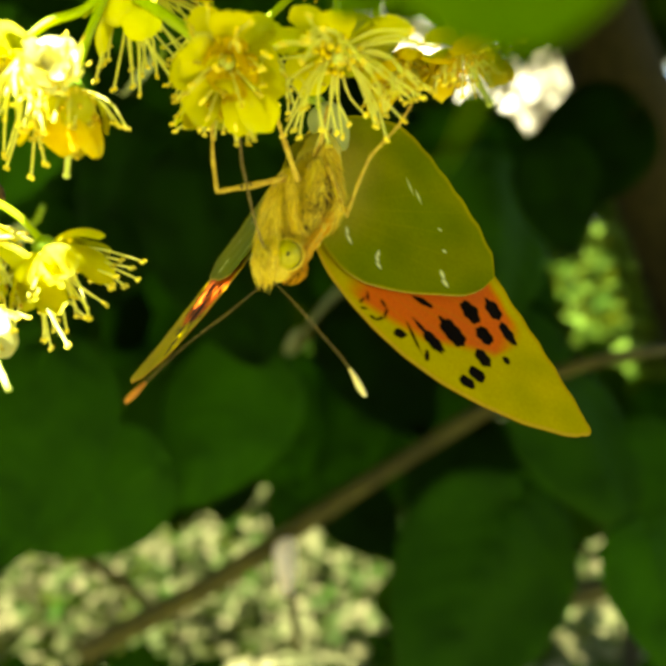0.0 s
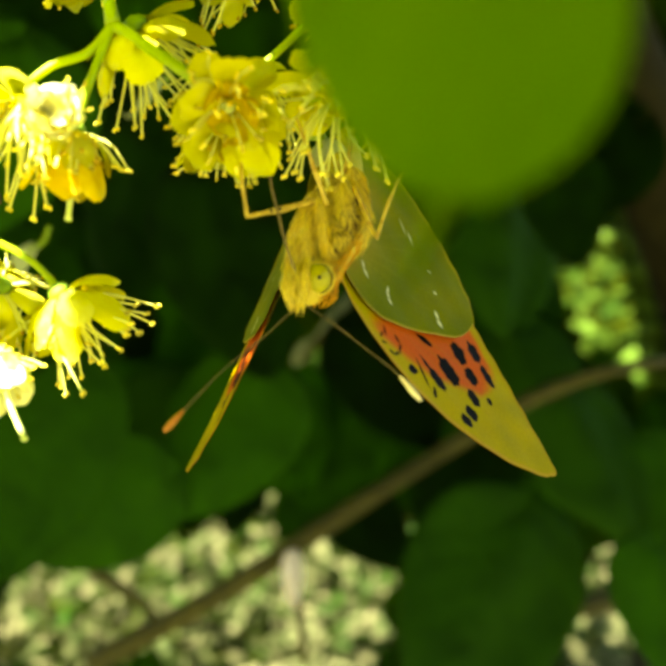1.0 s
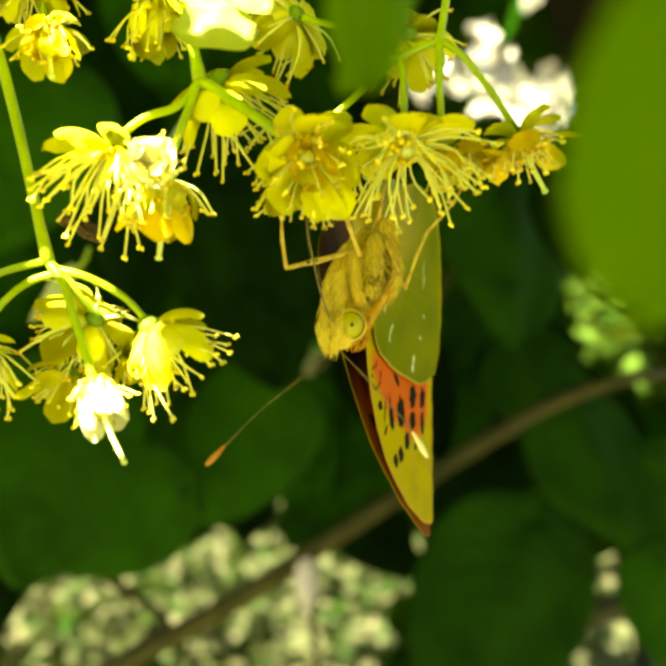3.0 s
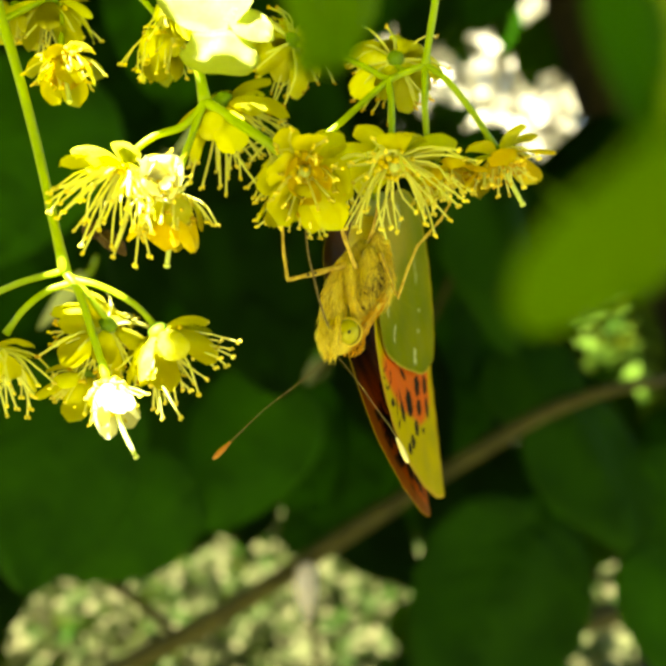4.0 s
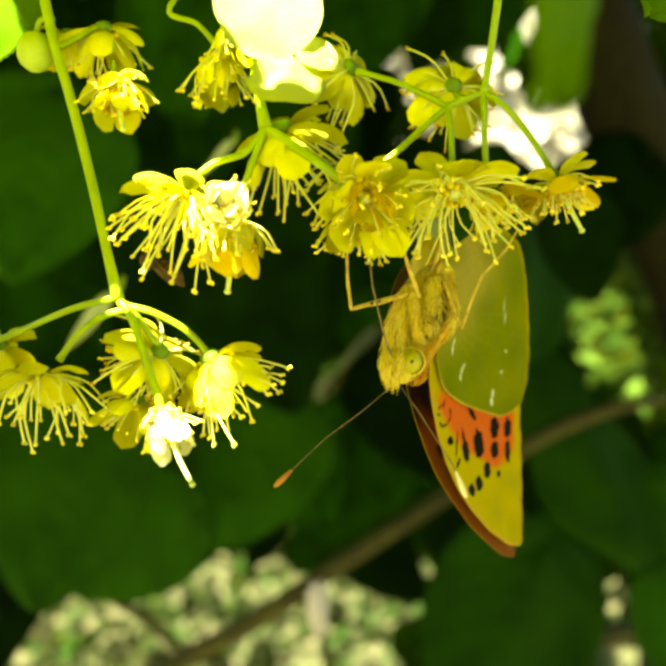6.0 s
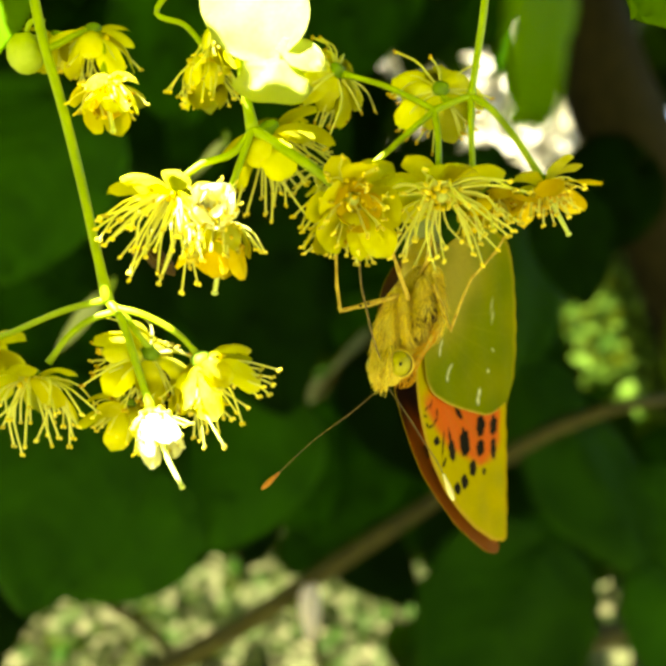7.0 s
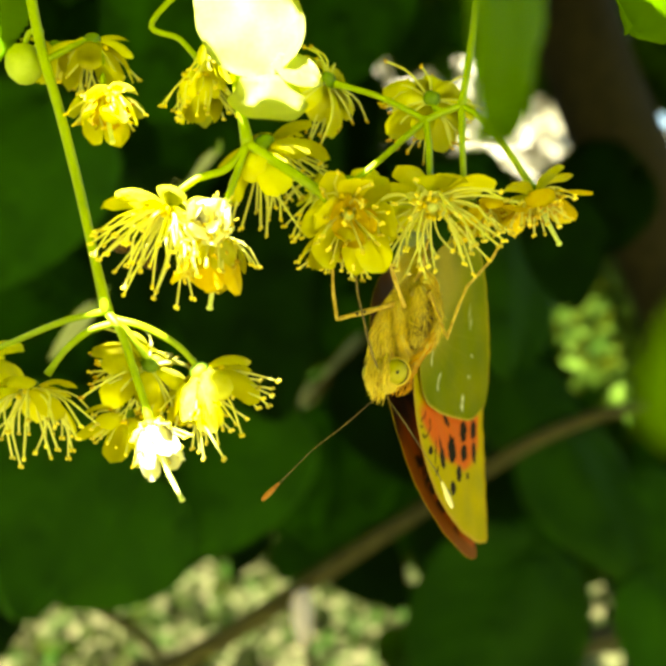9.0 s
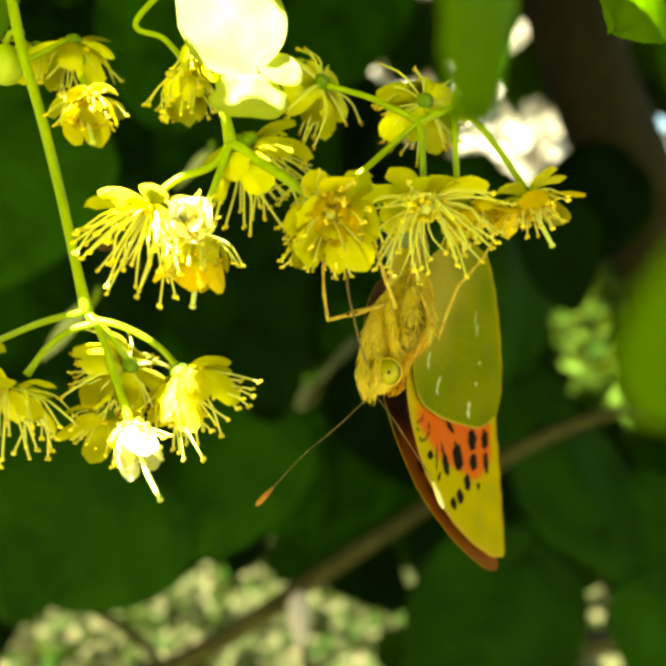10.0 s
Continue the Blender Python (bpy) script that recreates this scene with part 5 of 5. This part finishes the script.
WING_B = [
    (0.0, -4.78, -1.59, 0.88, -172.1, -20.5, -150.9),
    (0.1, -3.91, -3.17, 1.21, -177.0, -26.1, -124.3),
    (0.2, -4.31, -3.80, 1.35, 177.3, -26.3, -106.6),
    (0.3, -4.22, -3.65, 1.32, 178.7, -26.4, -110.8),
    (0.4, -3.67, -2.79, 1.13, -173.8, -25.2, -134.8),
    (0.5, -4.90, -1.45, 1.16, -176.9, -27.6, -134.4),
    (0.6, -4.15, -3.55, 1.30, 179.6, -26.4, -113.7),
    (0.7, -4.45, -4.01, 1.40, 175.5, -26.1, -100.7),
    (0.8, -4.45, -4.01, 1.40, 175.5, -26.1, -100.7),
    (0.9, -4.22, -3.65, 1.32, 178.7, -26.4, -110.8),
    (1.0, -4.44, -1.54, 2.25, -179.6, -29.5, -137.6),
    (1.1, -3.36, -2.28, 1.02, -169.9, -23.2, -148.6),
    (1.2, -3.52, -2.54, 1.07, -171.8, -24.3, -141.8),
    (1.3, -3.85, -3.06, 1.19, -176.1, -25.9, -127.3),
    (1.4, -4.11, -3.48, 1.28, -179.8, -26.4, -115.5),
    (1.5, -3.74, -1.49, 1.78, -169.8, -30.8, -137.2),
    (1.6, -3.22, -2.07, 0.97, -168.5, -22.1, -154.2),
    (1.7, -3.12, -1.90, 0.93, -167.4, -21.1, -158.6),
    (1.8, -3.25, -2.12, 0.98, -168.8, -22.3, -153.1),
    (1.9, -4.02, -3.34, 1.25, -178.5, -26.3, -119.6),
    (2.0, -4.48, -1.15, 0.62, 167.8, -23.4, -98.5),
    (2.1, -4.42, -3.97, 1.39, 175.8, -26.2, -101.9),
    (2.2, -4.15, -3.55, 1.30, 179.6, -26.4, -113.7),
    (2.3, -4.38, -3.90, 1.37, 176.4, -26.2, -103.7),
    (2.4, -4.51, -4.12, 1.42, 174.5, -25.9, -97.8),
    (2.5, -5.73, -3.55, 1.94, 159.3, -27.5, -88.3),
    (4.0, -4.74, -4.01, 1.03, 156.0, -20.6, -90.2),
    (4.5, -4.91, -4.79, 1.64, 165.2, -20.0, -85.0),
    (5.0, -5.06, -4.68, 1.49, 164.7, -20.7, -86.4),
    (6.5, -5.05, -4.90, 1.78, 168.6, -22.7, -81.9),
    (7.0, -5.17, -4.74, 1.73, 168.2, -21.3, -84.7),
    (7.5, -5.11, -4.78, 2.06, 166.0, -23.5, -84.3),
    (8.0, -5.37, -4.54, 2.09, 165.0, -21.1, -86.1),
    (8.5, -5.24, -4.69, 2.30, 163.3, -21.5, -84.5),
    (9.0, -5.11, -4.78, 2.36, 162.8, -20.7, -88.2),
    (9.5, -5.25, -4.81, 2.37, 165.1, -20.6, -83.2),
    (10.0, -5.02, -5.06, 2.50, 163.8, -21.8, -82.4),
]

# shift of the long-stalked cluster in the breeze: seconds, across, up
BREEZE = [(0.0, -1.45, 0.85), (0.5, -0.8, 0.55), (1.0, -0.15, 0.3), (1.5, 0.4, 0.65), (2.0, -0.45, 0.2), (2.5, -1.9, 0.55), (2.7, -0.2, 0.5), (3.8, 0.0, 0.0), (5.0, -0.1, 0.0),
          (6.5, -1.0, -0.15), (7.0, -0.45, -0.2), (7.5, 0.0, 0.0), (8.0, -1.0, -0.3), (8.5, -0.3, 0.1), (9.0, 0.05, 0.2), (9.5, 0.2, -0.2), (10.0, -0.3, 0.0)]
# and of the cluster to which the butterfly clings
SHAKE = [(0.0, 0.0, 0.0), (3.8, -0.3, 0.0), (4.5, -0.6, -0.2), (5.0, -0.8, -0.2), (6.5, -0.15, -0.05), (7.0, -0.35, -0.3), (7.5, 0.0, 0.0), (8.0, 0.05, 0.2), (8.5, -0.8, 0.4), (9.0, -0.8, 0.3), (9.5, -0.2, -0.45), (10.0, 0.35, -0.05)]
# the swaying leaf and the edge-on leaf: seconds, place, then tilt (of the first), roll and turn
SWAYING = [(0.0, (16.4, 45.7, 8.5), 0, 0, 10), (0.5, (15.7, 45.6, 7.0), 0, 5, 10), (1.0, (15.7, 45.4, 7.1), 0, 8, 5), (1.5, (17.5, 45.6, 6.3), 0, -10, 10), (2.0, (16.0, 45.6, 6.7), 0, -8, 10),
           (2.5, (13.2, 45.4, 8.2), 0, 0, 10), (2.7, (15.9, 43.0, 6.0), 5, 0, 12), (3.8, (17.5, 30.2, 4.3), 64, -30, 0), (4.0, (15.9, 30.2, 2.5), 67, -30, 0), (4.5, (14.8, 30.2, 3.1), 66, -28, 0),
           (5.0, (14.9, 30.3, -0.2), 50, -20, 0), (6.5, (15.1, 30.1, 1.1), 45, -15, 0), (7.0, (15.8, 30.0, 1.5), 48, -15, 0), (7.5, (15.9, 30.0, 0.8), 50, -15, 0), (8.0, (15.8, 30.0, 1.7), 50, -15, 0), (8.5, (15.0, 29.9, 1.2), 50, -15, 0), (9.0, (14.5, 29.9, 1.6), 50, -15, 0), (9.5, (16.0, 30.0, 0.9), 50, -15, 0), (10.0, (15.6, 29.9, 2.1), 50, -15, 0)]
HANGING = [(0.0, (13.2, 61.2, 19.1), 0, 60), (2.5, (8.2, 60.9, 22.1), 0, 60), (3.8, (4.8, 45.6, 23.1), 0, 60), (4.5, (7.4, 45.5, 22.6), 0, 60), (5.0, (8.6, 45.5, 22.6), 0, 60), (6.5, (10.1, 45.2, 23.3), 2, 60),
           (7.0, (9.7, 45.1, 22.1), 2, 60), (7.5, (9.3, 45.0, 22.6), 2, 60), (8.0, (9.3, 45.1, 22.9), 2, 60), (8.5, (9.3, 45.0, 22.1), 2, 60), (9.0, (8.0, 45.0, 22.9), 0, 60), (9.5, (10.1, 44.9, 22.6), 0, 60), (10.0, (8.4, 44.9, 23.7), -3, 60)]
# the darker leaf beside the swaying one
BESIDE = [(0.0, (32.7, 51.8, 10.8)), (2.0, (24.6, 52.0, 12.8)), (2.5, (22.8, 51.6, 11.3)), (2.7, (20.0, 49.3, 12.5)), (3.8, (19.3, 36.4, 11.6)), (4.0, (17.4, 36.4, 10.4)), (4.5, (16.6, 36.4, 11.5)), (5.0, (15.5, 36.4, 10.2)), (6.5, (17.2, 36.1, 11.0)),
          (7.5, (17.5, 36.0, 9.8)), (8.0, (16.7, 36.0, 9.8)), (8.5, (16.0, 36.0, 10.4)), (9.0, (15.9, 35.9, 11.5)), (9.5, (17.1, 35.9, 11.5)), (10.0, (16.2, 35.9, 12.4))]
BEE_WAY = [(0.0, (-33.0, 127.8, 7.0)), (2.0, (-34.0, 126.9, 12.5)), (2.5, (-32.5, 127.4, 11.2)), (4.5, (-24.7, 111.9, 8.2)), (5.0, (-24.8, 111.8, 7.5)), (6.5, (-24.3, 111.9, 8.6)), (7.5, (-24.0, 111.0, 10.3)), (9.0, (-25.6, 111.2, 11.7)), (10.0, (-25.6, 111.2, 11.8))]


# swing of the antenna away from the wing, and of the one before it: seconds, degrees
SWING_BACK = [(0.0, -3.5), (2.5, -3.0), (3.8, -1.0), (4.5, 0), (8.5, 0), (9.5, -2.0), (10.0, -3.0)]
SWING = [(0.0, -8), (0.5, -11), (1.0, -18), (1.5, -19), (1.8, -15), (2.0, -9), (2.5, -10), (3.8, -3), (4.5, 0), (10.0, 0)]


def motions():
    walk(fly, [(t, pose(x / 1000, y / 1000, EYE + z / 1000, rx, ry, rz)) for t, x, y, z, rx, ry, rz in BODY])
    for wings, rows in ((WINGS_A, WING_A), (WINGS_B, WING_B)):
        for w in wings:
            walk(w, [(t, pose(x / 1000, y / 1000, z / 1000, rx, ry, rz)) for t, x, y, z, rx, ry, rz in rows])
    axis = UNREST.to_3x3() @ Vector((0, 1, 0))
    for (stem, base), rows in zip(FEELERS, (SWING_BACK, SWING)):
        walk(stem, [(t, Matrix.Translation(base) @ Matrix.Rotation(radians(a), 4, axis) @ Matrix.Translation(-base)) for t, a in rows])
    walk(B_THING, [(t, Matrix.Translation(B_PLACE + Vector((x / 1000, 0, z / 1000)))) for t, x, z in BREEZE])
    walk(far, [(t, Matrix.Translation(FAR_PLACE + Vector((x / 1000, 0, z / 1000)))) for t, x, z in SHAKE])
    walk(SWAY, [(t, Matrix.Translation(mm(p)) @ pose(0, 0, 0, 0, roll, turn) @ pose(0, 0, 0, tilt)) for t, p, tilt, roll, turn in SWAYING])
    walk(STRIP, [(t, Matrix.Translation(mm(p)) @ pose(0, 0, 0, 0, roll, turn)) for t, p, roll, turn in HANGING])
    walk(FOLD, [(t, Matrix.Translation(mm(p)) @ pose(0, 0, 0, -15, 8, 20)) for t, p in BESIDE])
    walk(bee, [(t, Matrix.Translation(mm(p)) @ pose(0, 0, 0, 0, 20, 10)) for t, p in BEE_WAY])


motions()
